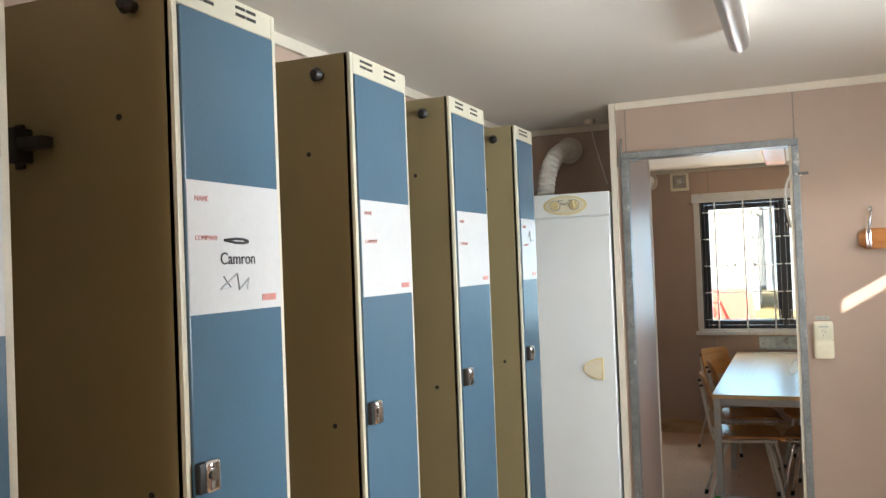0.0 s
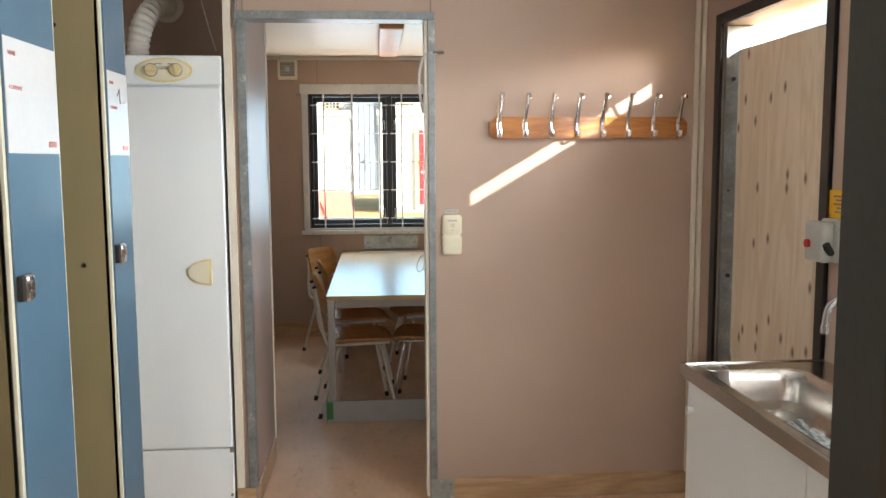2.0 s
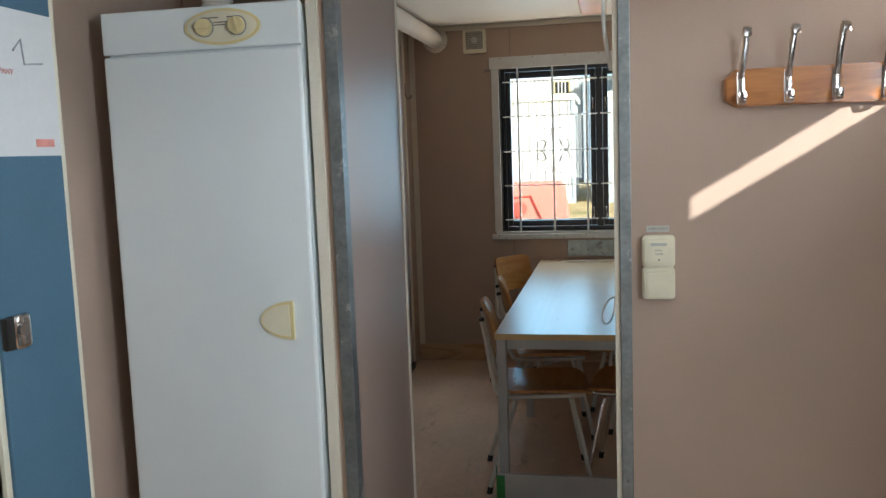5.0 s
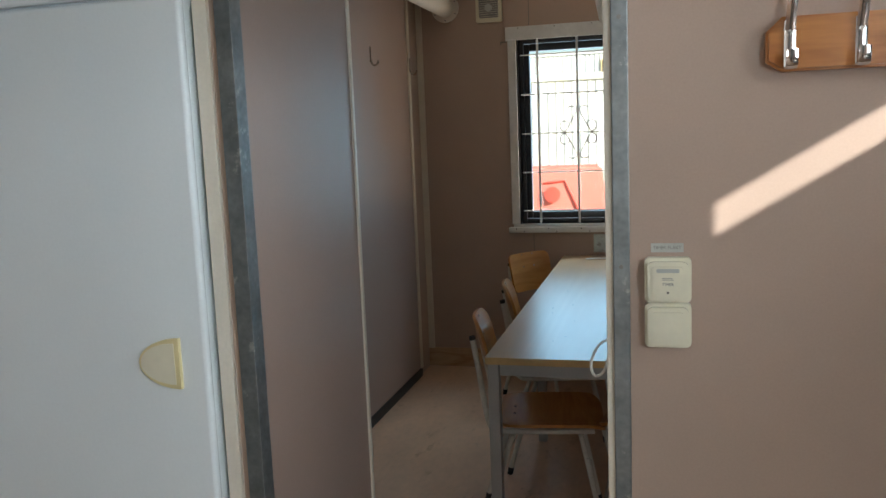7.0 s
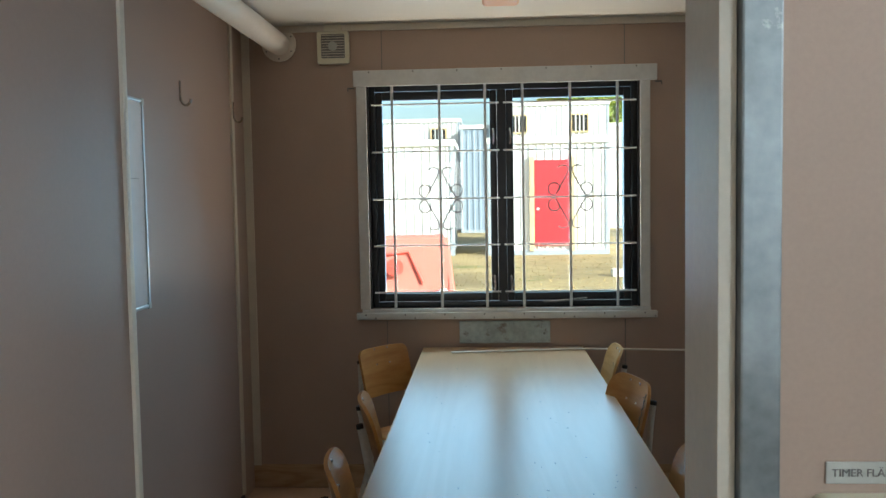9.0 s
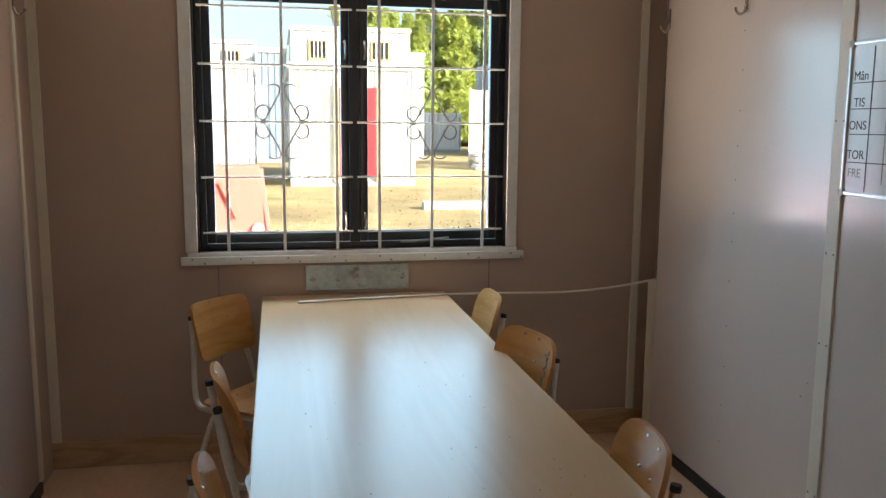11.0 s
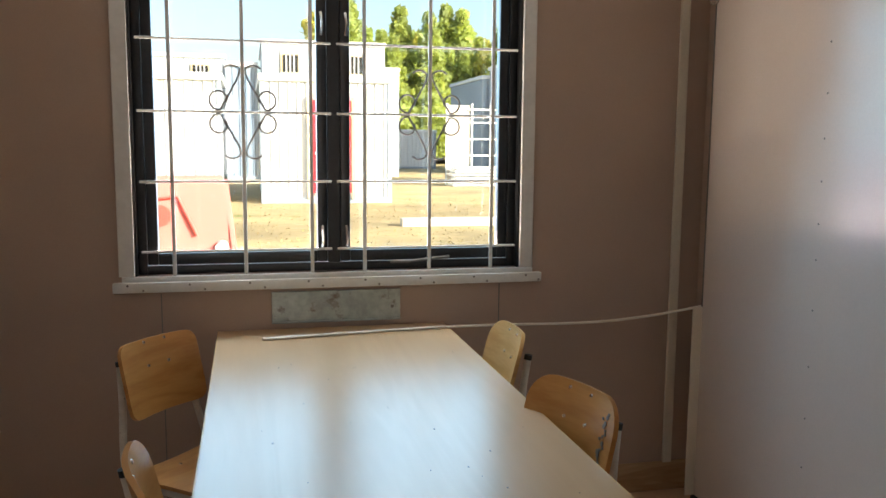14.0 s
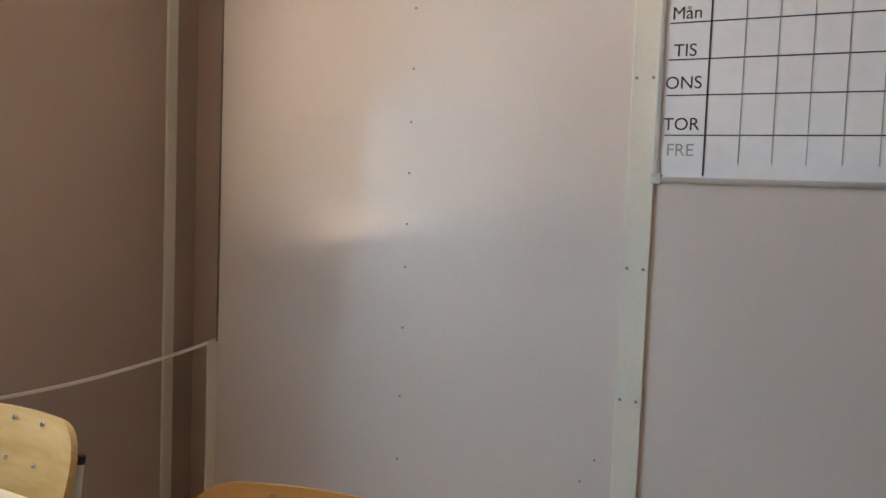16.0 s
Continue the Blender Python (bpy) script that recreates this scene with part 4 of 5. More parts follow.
part("button", cyl((-0.079, 0.026, -0.012), (-0.069, 0.026, -0.012), 0.013, seg=18), RED_KNOB, iso, "red pilot lamp")
part("lever", tube([(-0.055, -0.056, -0.02), (-0.06, -0.085, -0.03), (-0.078, -0.09, -0.005)], 0.011, 10), RUBBER, iso, "black lever")

# strip lamps
lamp = thing("strip_lamp", "unlit ceiling strip lamp with a shiny tube cover", "ceiling lamp", pose(0.055, 0, H))
part("housing", box(-0.035, 0.035, 1.9, 3.17, -0.045, 0.0, 0.004), TRIM, lamp)
part("cover", tube([(0, 1.92, -0.062), (0, 3.18, -0.062)], 0.034, 18), ALU, lamp, "shiny half-round cover")
lamp2 = thing("strip_lamp", "unlit ceiling strip lamp with an amber diffuser", "ceiling lamp", pose(0.085, 0, H))
part("housing", box(-0.085, 0.085, 5.85, 7.25, -0.03, 0.0, 0.004), TRIM, lamp2)
part("diffuser", box(-0.075, 0.075, 5.87, 7.23, -0.092, -0.03, 0.02, 3), DIFF, lamp2, "amber yellowed diffuser")

# ---- dining room things ----
TX0, TX1, TY0, TY1, TZ = -0.311, 0.490, 5.568, 7.935, 0.733
table = thing("dining_table", "long grey-framed table with a pale beech laminate top", "table")
part("tabletop", box(TX0 + 0.002, TX1 - 0.002, TY0 + 0.002, TY1, TZ - 0.024, TZ, 0.001), TABLE, table)
part("edge_band", boxes((TX0, TX1, TY0 - 0.001, TY0 + 0.0018, TZ - 0.025, TZ - 0.0006), (TX0 - 0.001, TX0 + 0.0018, TY0 + 0.002, TY1, TZ - 0.025, TZ - 0.0006), (TX1 - 0.0018, TX1 + 0.001, TY0 + 0.002, TY1, TZ - 0.025, TZ - 0.0006)), EDGE, table, "yellow wooden edge band")
part("apron", box(TX0 + 0.05, TX1 - 0.05, TY0 + 0.006, TY0 + 0.028, TZ - 0.066, TZ - 0.026, 0.002), TABLE_LEG, table)
part("apron", box(TX0 + 0.05, TX1 - 0.05, TY1 - 0.05, TY1 - 0.028, TZ - 0.066, TZ - 0.026, 0.002), TABLE_LEG, table)
part("apron", box(TX0 + 0.010, TX0 + 0.032, TY0 + 0.05, TY1 - 0.06, TZ - 0.066, TZ - 0.026, 0.002), TABLE_LEG, table)
part("apron", box(TX1 - 0.032, TX1 - 0.010, TY0 + 0.05, TY1 - 0.06, TZ - 0.066, TZ - 0.026, 0.002), TABLE_LEG, table)
for x in (TX0 + 0.006, TX1 - 0.046):
    for y in (TY0 + 0.006, 6.70, TY1 - 0.06):
        part("leg", box(x, x + 0.040, y, y + 0.040, 0.0, TZ - 0.026, 0.003), TABLE_LEG, table)
kick = thing("floor_board", "grey board standing across the table legs", "board")
part("board", box(TX0 - 0.004, TX1 - 0.004, TY0 - 0.016, TY0 + 0.004, 0.0, 0.125, 0.002), TABLE_LEG, kick)
part("tape", boxes((TX0 - 0.006, TX0 + 0.03, TY0 - 0.019, TY0 - 0.016, 0.02, 0.12), (TX0 - 0.007, TX0 - 0.0045, TY0 - 0.018, TY0 + 0.002, 0.0, 0.16)), GREEN, kick, "torn green tape")
strip = solid("cable_trunking_strip", tube([(-0.163, 7.77, 0.738), (0.1, 7.80, 0.738), (0.36, 7.832, 0.738), (0.50, 7.84, 0.737), (0.72, 7.875, 0.728), (1.06, 7.895, 0.715), (1.30, 7.85, 0.745), (1.462, 7.79, 0.787)], 0.006, 8, 2, flat=(0.011, 0.0045)), STRIP, "loose cream plastic strip bowed from wall to table", "plastic strip")
crumbs = bmesh.new()
rng = random.Random(9)
for i in range(46):
    x, y, s = rng.uniform(-0.24, 0.42), rng.uniform(5.8, 7.5), rng.uniform(0.0012, 0.0035)
    bm_box(crumbs, x, x + s, y, y + s * 1.6, TZ, TZ + 0.001)
solid("table_crumbs", crumbs, IRON, "small dark crumbs on the table top", "crumbs", kind="stuff")
pl = thing("cover_plate", "scratched grey sheet steel plate under the window", "metal plate", pose(0, YF, 0))
part("plate", box(-0.128, 0.330, -0.010, -0.001, 0.752, 0.864, 0.002), PLATE, pl)
part("lip", box(-0.128, 0.330, -0.018, -0.010, 0.752, 0.757, 0.001), PLATE, pl)
for x in (-0.10, 0.30):
    part("screw", cyl((x, -0.013, 0.80), (x, -0.0095, 0.80), 0.006, seg=10), IRON, pl)


def sheet(w, h, r, place, thick, nu=14, nv=10):
    """A bent plywood shell: a rounded rectangle u by v, set in space by place(u, v) -> point, normal."""
    bm = bmesh.new()
    top, low = {}, {}
    for i in range(nu + 1):
        for j in range(nv + 1):
            u, v = -1 + 2 * i / nu, -1 + 2 * j / nv
            U, V = u * w / 2, v * h / 2
            cu, cv = w / 2 - r, h / 2 - r
            if abs(U) > cu and abs(V) > cv:
                du, dv = abs(U) - cu, abs(V) - cv
                k = max(du, dv) / max(1e-6, math.hypot(du, dv))
                U, V = math.copysign(cu + du * k, U), math.copysign(cv + dv * k, V)
            p, n = place(U, V)
            top[i, j], low[i, j] = bm.verts.new(p + n * thick / 2), bm.verts.new(p - n * thick / 2)
    for i in range(nu):
        for j in range(nv):
            bm.faces.new((top[i, j], top[i + 1, j], top[i + 1, j + 1], top[i, j + 1]))
            bm.faces.new((low[i, j], low[i, j + 1], low[i + 1, j + 1], low[i + 1, j]))
    rim = [(i, 0) for i in range(nu)] + [(nu, j) for j in range(nv)] + [(i, nv) for i in range(nu, 0, -1)] + [(0, j) for j in range(nv, 0, -1)]
    for a, b in zip(rim, rim[1:] + rim[:1]):
        bm.faces.new((top[a], low[a], low[b], top[b]))
    return bm


def seat_place(U, V):
    z = 0.445 + 0.45 * U * U * 0.6 - (0.9 * max(0, V - 0.13) ** 2 * 6) + 0.25 * max(0, -V - 0.1) ** 2
    return Vector((V + 0.02, U, z)), Vector((0, 0, 1))


def back_place(U, V, mid=0.715):
    lean = radians(14)
    bend = 1.05 * U * U
    x = -0.235 - V * math.sin(lean) + bend
    return Vector((x, U, mid + V * math.cos(lean))), Vector((math.cos(lean), -2.1 * U, math.sin(lean) * 0.9)).normalized()


def chair(m, wood_mat, metal, label, crossbar, back_height=0.235, back_width=0.335, corner_radius=0.075, mid=0.715):
    c = thing("dining_chair", label, "chair", m, "chairs round the table")
    st = part("seat", sheet(0.385, 0.385, 0.06, seat_place, 0.011), wood_mat, c)
    bk = part("backrest", sheet(back_width, back_height, corner_radius, lambda u, v: back_place(u, v, mid), 0.011), wood_mat, c)
    for s in (-1, 1):
        part("side_tube", tube([(-0.262, s * 0.120, mid + 0.045), (-0.245, s * 0.130, mid - 0.05), (-0.218, s * 0.160, 0.49), (-0.198, s * 0.165, 0.43), (-0.15, s * 0.165, 0.425), (0.17, s * 0.160, 0.428)], 0.0105, 10, 2), metal, c)
        part("end_cap", cyl((-0.262, s * 0.120, mid + 0.043), (-0.2645, s * 0.120, mid + 0.057), 0.0118, seg=12), RUBBER, c, "black plastic cap")
        for y in (s * 0.04,):
            for dz in (0.03, 0.10):
                p, n = back_place(y, dz, mid)
                part("rivet", cyl(p + n * 0.004, p + n * 0.009, 0.006, 0.004, 10), CHROME, bk)
            p, n = seat_place(y, -0.14)
            part("rivet", cyl(p + n * 0.004, p + n * 0.008, 0.006, 0.004, 10), CHROME, st)
    for x0, x1 in ((0.12, 0.205), (-0.12, -0.25)):
        part("leg_frame", tube([(x1, -0.195, 0.012), (x0 + (x1 - x0) * 0.15, -0.165, 0.37), (x0, -0.15, 0.415), (x0, 0.15, 0.415), (x0 + (x1 - x0) * 0.15, 0.165, 0.37), (x1, 0.195, 0.012)], 0.0105, 10, 2), metal, c)
        for s in (-1, 1):
            part("foot_cap", cyl((x1, s * 0.195, 0.0), (x1 - (x1 - x0) * 0.05, s * 0.194, 0.03), 0.0125, seg=12), RUBBER, c, "black rubber foot")
    if crossbar:
        part("crossbar", cyl((0.170, -0.181, 0.18), (0.170, 0.181, 0.18), 0.008, seg=10), metal, c)
    else:
        for s in (-1, 1):
            part("sleeve", cyl((-0.2175, s * 0.158, 0.525), (-0.232, s * 0.146, 0.615), 0.0135, seg=12), RUBBER, c, "black sleeve on the tube")
    return c


chair(pose(-0.143, 5.865, 0, 0, 0, 8), BEECH, CREAM_METAL, "golden beech chair on cream tube legs, tucked under", True)
chair(pose(-0.158, 6.525, 0, 0, 0, 9), BEECH, CREAM_METAL, "golden beech chair on cream tube legs, tucked under", True)
chair(pose(-0.29, 7.40, 0, 0, 0, -40), BEECH, CREAM_METAL, "beech plywood chair on cream legs, turned askew by the window", True, 0.22, 0.30, 0.035, 0.70)
chair(pose(0.285, 5.90, 0, 0, 0, 171), BEECH, CHROME, "golden beech chair on chrome legs, tucked under the table", False)
scuffed = chair(pose(0.305, 6.703, 0, 0, 0, 195), BEECH, CREAM_METAL, "beech chair with a dark scuff on its backrest", True)
chair(pose(0.333, 7.400, 0, 0, 0, 178), BEECH_PALE, CREAM_METAL, "pale beech chair beside the window wall", True)
sc = bmesh.new()
for i in range(26):
    rng = random.Random(100 + i)
    u, v = 0.112 + 0.02 * rng.random() + 0.006 * math.sin(i), -0.10 + 0.19 * i / 26
    p, n = back_place(u, v)
    q = p + n * 0.0072
    bm_cyl(sc, q - n * 0.002, q + n * 0.0004, rng.uniform(0.003, 0.008), seg=7)
part("scuff", sc, IRON, scuffed, "dark worn scuff on the veneer")

# microwave on the floor by the right wall
mw = thing("microwave_oven", "white microwave oven standing on the floor by the wall", "microwave", pose(1.115, 5.525, 0, 0, 0, 0))
part("housing", box(0.022, 0.325, 0.0, 0.455, 0.012, 0.272, 0.006), WHITE, mw)
mdoor = part("door", box(0.0, 0.021, 0.125, 0.455, 0.012, 0.272, 0.008, 3), WHITE, mw, "white oven door")
part("window", box(-0.0015, 0.001, 0.165, 0.420, 0.055, 0.232, 0.001), DARK_GLASS, mdoor, "dark glass window")
part("handle", tube([(0.0, 0.140, 0.250), (-0.028, 0.140, 0.245), (-0.032, 0.140, 0.20), (-0.032, 0.140, 0.09), (-0.028, 0.140, 0.045), (0.0, 0.140, 0.04)], 0.013, 10, 2), ALU, mdoor, "silver handle")
part("control_panel", box(0.0, 0.021, 0.0, 0.124, 0.012, 0.272, 0.008, 3), WHITE, mw)
part("display", box(-0.0015, 0.001, 0.03, 0.10, 0.215, 0.245), DARK_GLASS, mw)
for z in (0.17, 0.10):
    part("knob", cyl((-0.016, 0.065, z), (0.001, 0.065, z), 0.020, 0.022, 20), ALU, mw)
for x in (0.05, 0.29):
    for y in (0.04, 0.41):
        part("foot", cyl((x, y, 0), (x, y, 0.013), 0.014, seg=12), RUBBER, mw)


# whiteboards
def whiteboard(name_label, m, width, height, lettered):
    """Local: the board hangs in the x-z plane, facing -y, with its origin at the lower left corner."""
    t = thing("whiteboard", name_label, "whiteboard", m)
    part("surface", box(0.008, width - 0.008, -0.008, -0.001, 0.008, height - 0.008), WB, t)
    part("frame", boxes((0, width, -0.014, -0.0005, 0, 0.012), (0, width, -0.014, -0.0005, height - 0.012, height), (0, 0.012, -0.014, -0.0005, 0.012, height - 0.012), (width - 0.012, width, -0.014, -0.0005, 0.012, height - 0.012), bevel=0.002), ALU, t, "aluminium frame")
    for x in (0.008, width - 0.008):
        for z in (0.008, height - 0.008):
            part("corner", box(x - 0.011, x + 0.011, -0.016, -0.0003, z - 0.011, z + 0.011, 0.003), GREYBOX, t, "grey plastic corner")
    if lettered:
        rows = (0.100, 0.183, 0.257, 0.333)
        for i, z in enumerate(rows):
            part("ruled_line", box(0.02, width - 0.02, -0.0092, -0.0079, z - 0.0012, z + 0.0014), INK, t)
        part("ruled_line", box(0.102, 0.1055, -0.0092, -0.0079, 0.016, height - 0.02), INK, t)
        for k in range(9):
            x = 0.171 + 0.064 * k
            part("ruled_line", box(x, x + 0.0018, -0.0092, -0.0079, 0.042, height - 0.02), GREY_INK, t)
        for txt, z, ink in (("M\u00e5n", 0.352, INK), ("TIS", 0.275, INK), ("ONS", 0.208, INK), ("TOR", 0.122, INK), ("FRE", 0.068, GREY_INK)):
            words("writing", txt, 0.037, pose(0.054, -0.0085, z, 90, 0, 0), ink, t)
    else:
        part("ruled_line", box(0.05, width - 0.05, -0.0092, -0.0079, height * 0.62, height * 0.62 + 0.002), GREY_INK, t)
    return t


whiteboard("whiteboard with a hand-ruled week table in black marker", pose(XR, 6.543, 1.278, 0, 0, -90), 0.90, 0.455, True)
whiteboard("blank glossy whiteboard in an aluminium frame", pose(XL, 5.55, 1.12, 0, 0, 90), 1.10, 0.735, False)


# wall hooks, screws and fan
def wall_hook(m):
    t = thing("wall_hook", "small bent steel wall hook", "hook", m, "wall hooks")
    part("plate", box(-0.008, 0.008, -0.003, -0.0003, -0.035, 0.045, 0.001), STEEL, t)
    part("hook", tube([(0, -0.003, -0.02), (0, -0.008, -0.045), (0, -0.025, -0.055), (0, -0.04, -0.045), (0, -0.044, -0.028)], 0.005, 8, 2), STEEL, t)
    return t


h0 = wall_hook(pose(XR, 7.147, 1.94, 0, 0, -90))
for m in (pose(XR, 7.757, 1.94, 0, 0, -90), pose(XR - 0.008, 6.575, 1.93, 0, 0, -90), pose(XL, 7.045, 1.93, 0, 0, 90), pose(XL + 0.01, 7.717, 1.92, 0, 0, 90)):
    copy_thing(h0, m)
screws = thing("panel_screws", "small dark screws down the wall panel", "screws")
for k, z in enumerate((0.25, 0.40, 0.557, 0.72, 0.895, 1.049, 1.157, 1.284, 1.41, 1.541, 1.688, 1.83, 1.98, 2.13)):
    y = 7.159 - 0.0085 * (z - 0.5)
    part("screw", cyl((XR - 0.0015, y, z), (XR + 0.001, y, z), 0.0032, seg=8), IRON, screws)
for y, z in ((6.641, 0.651), (6.673, 0.596)):
    part("screw", cyl((XR - 0.0015, y, z), (XR + 0.001, y, z), 0.003, seg=8), IRON, screws)
for z in (1.09, 0.30, 1.50, 1.95, 0.80):
    for y in (6.552, 6.588):
        part("screw", cyl((XR - 0.010, y, z), (XR - 0.0075, y, z), 0.0035, seg=8), IRON, screws)
for z in (0.9, 1.15, 1.42, 1.68, 1.95):
    part("screw", cyl((XR - 0.0055, 7.777, z), (XR - 0.003, 7.777, z), 0.003, seg=8), IRON, screws)

fan = thing("extractor_fan", "cream extractor fan with a slatted grille", "extractor fan", pose(-0.735, YF, 2.246))
part("housing", prism(rounded(0.158, 0.158, 0.010, 4, 0, 0), "y", -0.030, -0.0005), SWITCH, fan)
part("grille_plate", prism(rounded(0.118, 0.118, 0.006, 4, 0, 0.006), "y", -0.032, -0.0295), IRON, fan, "dark fan opening")
for k in range(9):
    z = -0.046 + 0.013 * k
    part("slat", box(-0.058, 0.058, -0.034, -0.031, z, z + 0.0022), SWITCH, fan)
part("hub", cyl((0, -0.040, 0.006), (0, -0.031, 0.006), 0.022, seg=24), GREYBOX, fan)
part("connection_box", box(-0.045, 0.042, -0.028, -0.0005, 0.081, H - 2.246 - 0.001, 0.004), SWITCH, fan, "cream junction box")
pipe = thing("ventilation_pipe", "cream round ventilation pipe under the ceiling", "ventilation pipe", pose(-1.012, 0, 2.272))
part("pipe", cyl((0, 5.032, 0), (0, YF - 0.012, 0), 0.055, seg=32), DUCT, pipe)
part("flange", cyl((0, YF - 0.012, 0), (0, YF - 0.001, 0), 0.086, seg=32), DUCT, pipe, "round wall flange")
for a in range(30, 390, 60):
    part("screw", cyl((0.073 * math.cos(radians(a)), YF - 0.0145, 0.073 * math.sin(radians(a))), (0.073 * math.cos(radians(a)), YF - 0.0115, 0.073 * math.sin(radians(a))), 0.004, seg=8), IRON, pipe)

# ---- outside ----
def ground_height(x, y):
    near = min(1.0, max(0.0, (y - 8.8) / 5.0))
    near = near * near * (3 - 2 * near)
    far = min(1.0, max(0.0, (y - 14.0) / 9.0))
    bumps = 0.03 * noise.noise(Vector((x * 0.4, y * 0.4, 0))) * near
    return -0.16 + 0.28 * near + 0.02 * far + bumps * 0.5


def grid(xs, ys):
    bm = bmesh.new()
    vs = [[bm.verts.new((x, y, ground_height(x, y))) for x in xs] for y in ys]
    for i in range(len(ys) - 1):
        for j in range(len(xs) - 1):
            bm.faces.new((vs[i][j], vs[i][j + 1], vs[i + 1][j + 1], vs[i + 1][j]))
    return bm


xs = [-900, -400, -150, -60, -30] + [-20 + 0.8 * i for i in range(63)] + [45, 60, 90, 150, 400, 900]
ys = [-900, -300, -100, -30, -10, 0, 8.2] + [8.6 + 0.45 * i for i in range(60)] + [37, 42, 50, 60, 80, 120, 200, 400, 900]
structure("ground", grid(xs, ys), GRASS, "dry yellow grass and sandy yard", "ground")
tufts = bmesh.new()
rng = random.Random(3)
for i in range(9000):
    y = 10.5 + 14 * rng.random() ** 1.2
    x = rng.uniform(-0.30, 0.42) * (y - 3.0) + 0.3
    z = ground_height(x, y)
    a, s = rng.uniform(0, 6.28), rng.uniform(0.010, 0.026)
    u = Vector((math.cos(a), math.sin(a), 0)) * s
    tip = Vector((x + rng.uniform(-0.04, 0.04), y + rng.uniform(-0.04, 0.04), z + s * rng.uniform(0.6, 1.5)))
    tufts.faces.new((tufts.verts.new(Vector((x, y, z - 0.01)) - u), tufts.verts.new(Vector((x, y, z - 0.01)) + u), tufts.verts.new(tip)))
solid("grass_tufts", tufts, GRASS, "dry yellow grass tufts in the yard", "grass", kind="stuff")


def ribbed(x0, x1, z0, z1, y, out, pitch=0.18, depth=0.03):
    """A corrugated steel face in the x-z plane."""
    bm = bmesh.new()
    n = max(2, int((x1 - x0) / pitch))
    prof = []
    for i in range(n):
        a = x0 + (x1 - x0) * i / n
        w = (x1 - x0) / n
        prof += [(a, 0), (a + w * 0.55, 0), (a + w * 0.65, depth), (a + w * 0.9, depth)]
    prof.append((x1, 0))
    lo = [bm.verts.new((u, y + out * d, z0)) for u, d in prof]
    hi = [bm.verts.new((u, y + out * d, z1)) for u, d in prof]
    for i in range(len(prof) - 1):
        bm.faces.new((lo[i], lo[i + 1], hi[i + 1], hi[i]))
    return bm


def site_container(x0, x1, y0, y1, z0, z1, label, clad, doors=(), windows=()):
    """A site hut: box, ribbed front, corner posts, roof edge, doors (x0, x1, top) and windows (x0, x1, z0, z1)."""
    t = thing("site_container", label, "site hut")
    part("wall", box(x0 + 0.05, x1 - 0.05, y0 + 0.05, y1, z0 + 0.05, z1 - 0.05), clad, t)
    part("cladding", ribbed(x0 + 0.1, x1 - 0.1, z0 + 0.12, z1 - 0.15, y0 + 0.049, -1), clad, t, "ribbed steel front")
    for x in (x0, x1 - 0.1):
        part("corner_post", box(x, x + 0.1, y0, y0 + 0.1, z0 - 0.02, z1, 0.01), CLAD_GREY, t)
    part("roof", box(x0 - 0.03, x1 + 0.03, y0 - 0.03, y1 + 0.03, z1 - 0.13, z1 + 0.02, 0.02), CLAD, t, "white roof edge")
    part("skid", box(x0, x1, y0 - 0.01, y0 + 0.08, z0, z0 + 0.12, 0.01), CLAD_GREY, t)
    for a, b, top in doors:
        d = part("door", box(a, b, y0 - 0.05, y0 + 0.04, z0 + 0.22, top, 0.01), RED_DOOR, t, "red door")
        part("door_frame", boxes((a - 0.10, a, y0 - 0.06, y0 + 0.04, z0 + 0.1, top + 0.08), (b, b + 0.08, y0 - 0.06, y0 + 0.04, z0 + 0.1, top + 0.08)), YELLOW_TRIM, t, "yellow wooden door trim")
        part("handle", cyl((a + 0.08, y0 - 0.09, z0 + 1.05), (a + 0.08, y0 - 0.05, z0 + 1.05), 0.03), BAR, d)
    for a, b, c, e in windows:
        w = part("window", boxes((a - 0.05, b + 0.05, y0 - 0.04, y0 + 0.04, e, e + 0.05), (a - 0.05, b + 0.05, y0 - 0.04, y0 + 0.04, c - 0.05, c), (a - 0.05, a, y0 - 0.04, y0 + 0.04, c, e), (b, b + 0.05, y0 - 0.04, y0 + 0.04, c, e)), YELLOW_TRIM, t, "yellow trimmed window")
        part("pane", box(a, b, y0 - 0.005, y0 + 0.045, c, e), DARK_GLASS, w)
        for k in range(1, 4):
            x = a + (b - a) * k / 4
            part("bar", box(x - 0.02, x + 0.02, y0 - 0.03, y0 - 0.006, c, e), BAR, w)
    return t



G = 0.13
site_container(0.05, 2.78, 22.6, 28.5, G, 2.77, "white ribbed site container with a red door", CLAD, doors=((1.10, 1.92, 2.27),))
site_container(-5.2, -0.70, 22.7, 25.5, G, 2.76, "white ribbed site container on the grass", CLAD)
site_container(0.30, 4.45, 34.0, 40.0, 2.55, 4.80, "white upper site hut with barred windows", CLAD, windows=((0.98, 1.50, 3.75, 4.32), (3.12, 3.68, 3.75, 4.32)))
site_container(0.30, 4.45, 34.05, 40.0, G, 2.52, "white lower site hut behind the containers", CLAD)
site_container(-5.5, -0.95, 37.0, 43.0, G, 4.55, "white two-storey site hut with an orange window", CLAD, windows=((-2.1, -1.55, 3.7, 4.15),))
site_container(-0.90, 0.16, 34.3, 39.0, G, 4.05, "blue-grey stair tower between the huts", FARBLUE)
site_container(4.6, 5.4, 36.5, 40.0, G, 4.2, "small white stair landing beside the huts", CLAD)
site_container(6.0, 9.2, 47.0, 50.0, G, 2.1, "low white hut by the trees", CLAD)
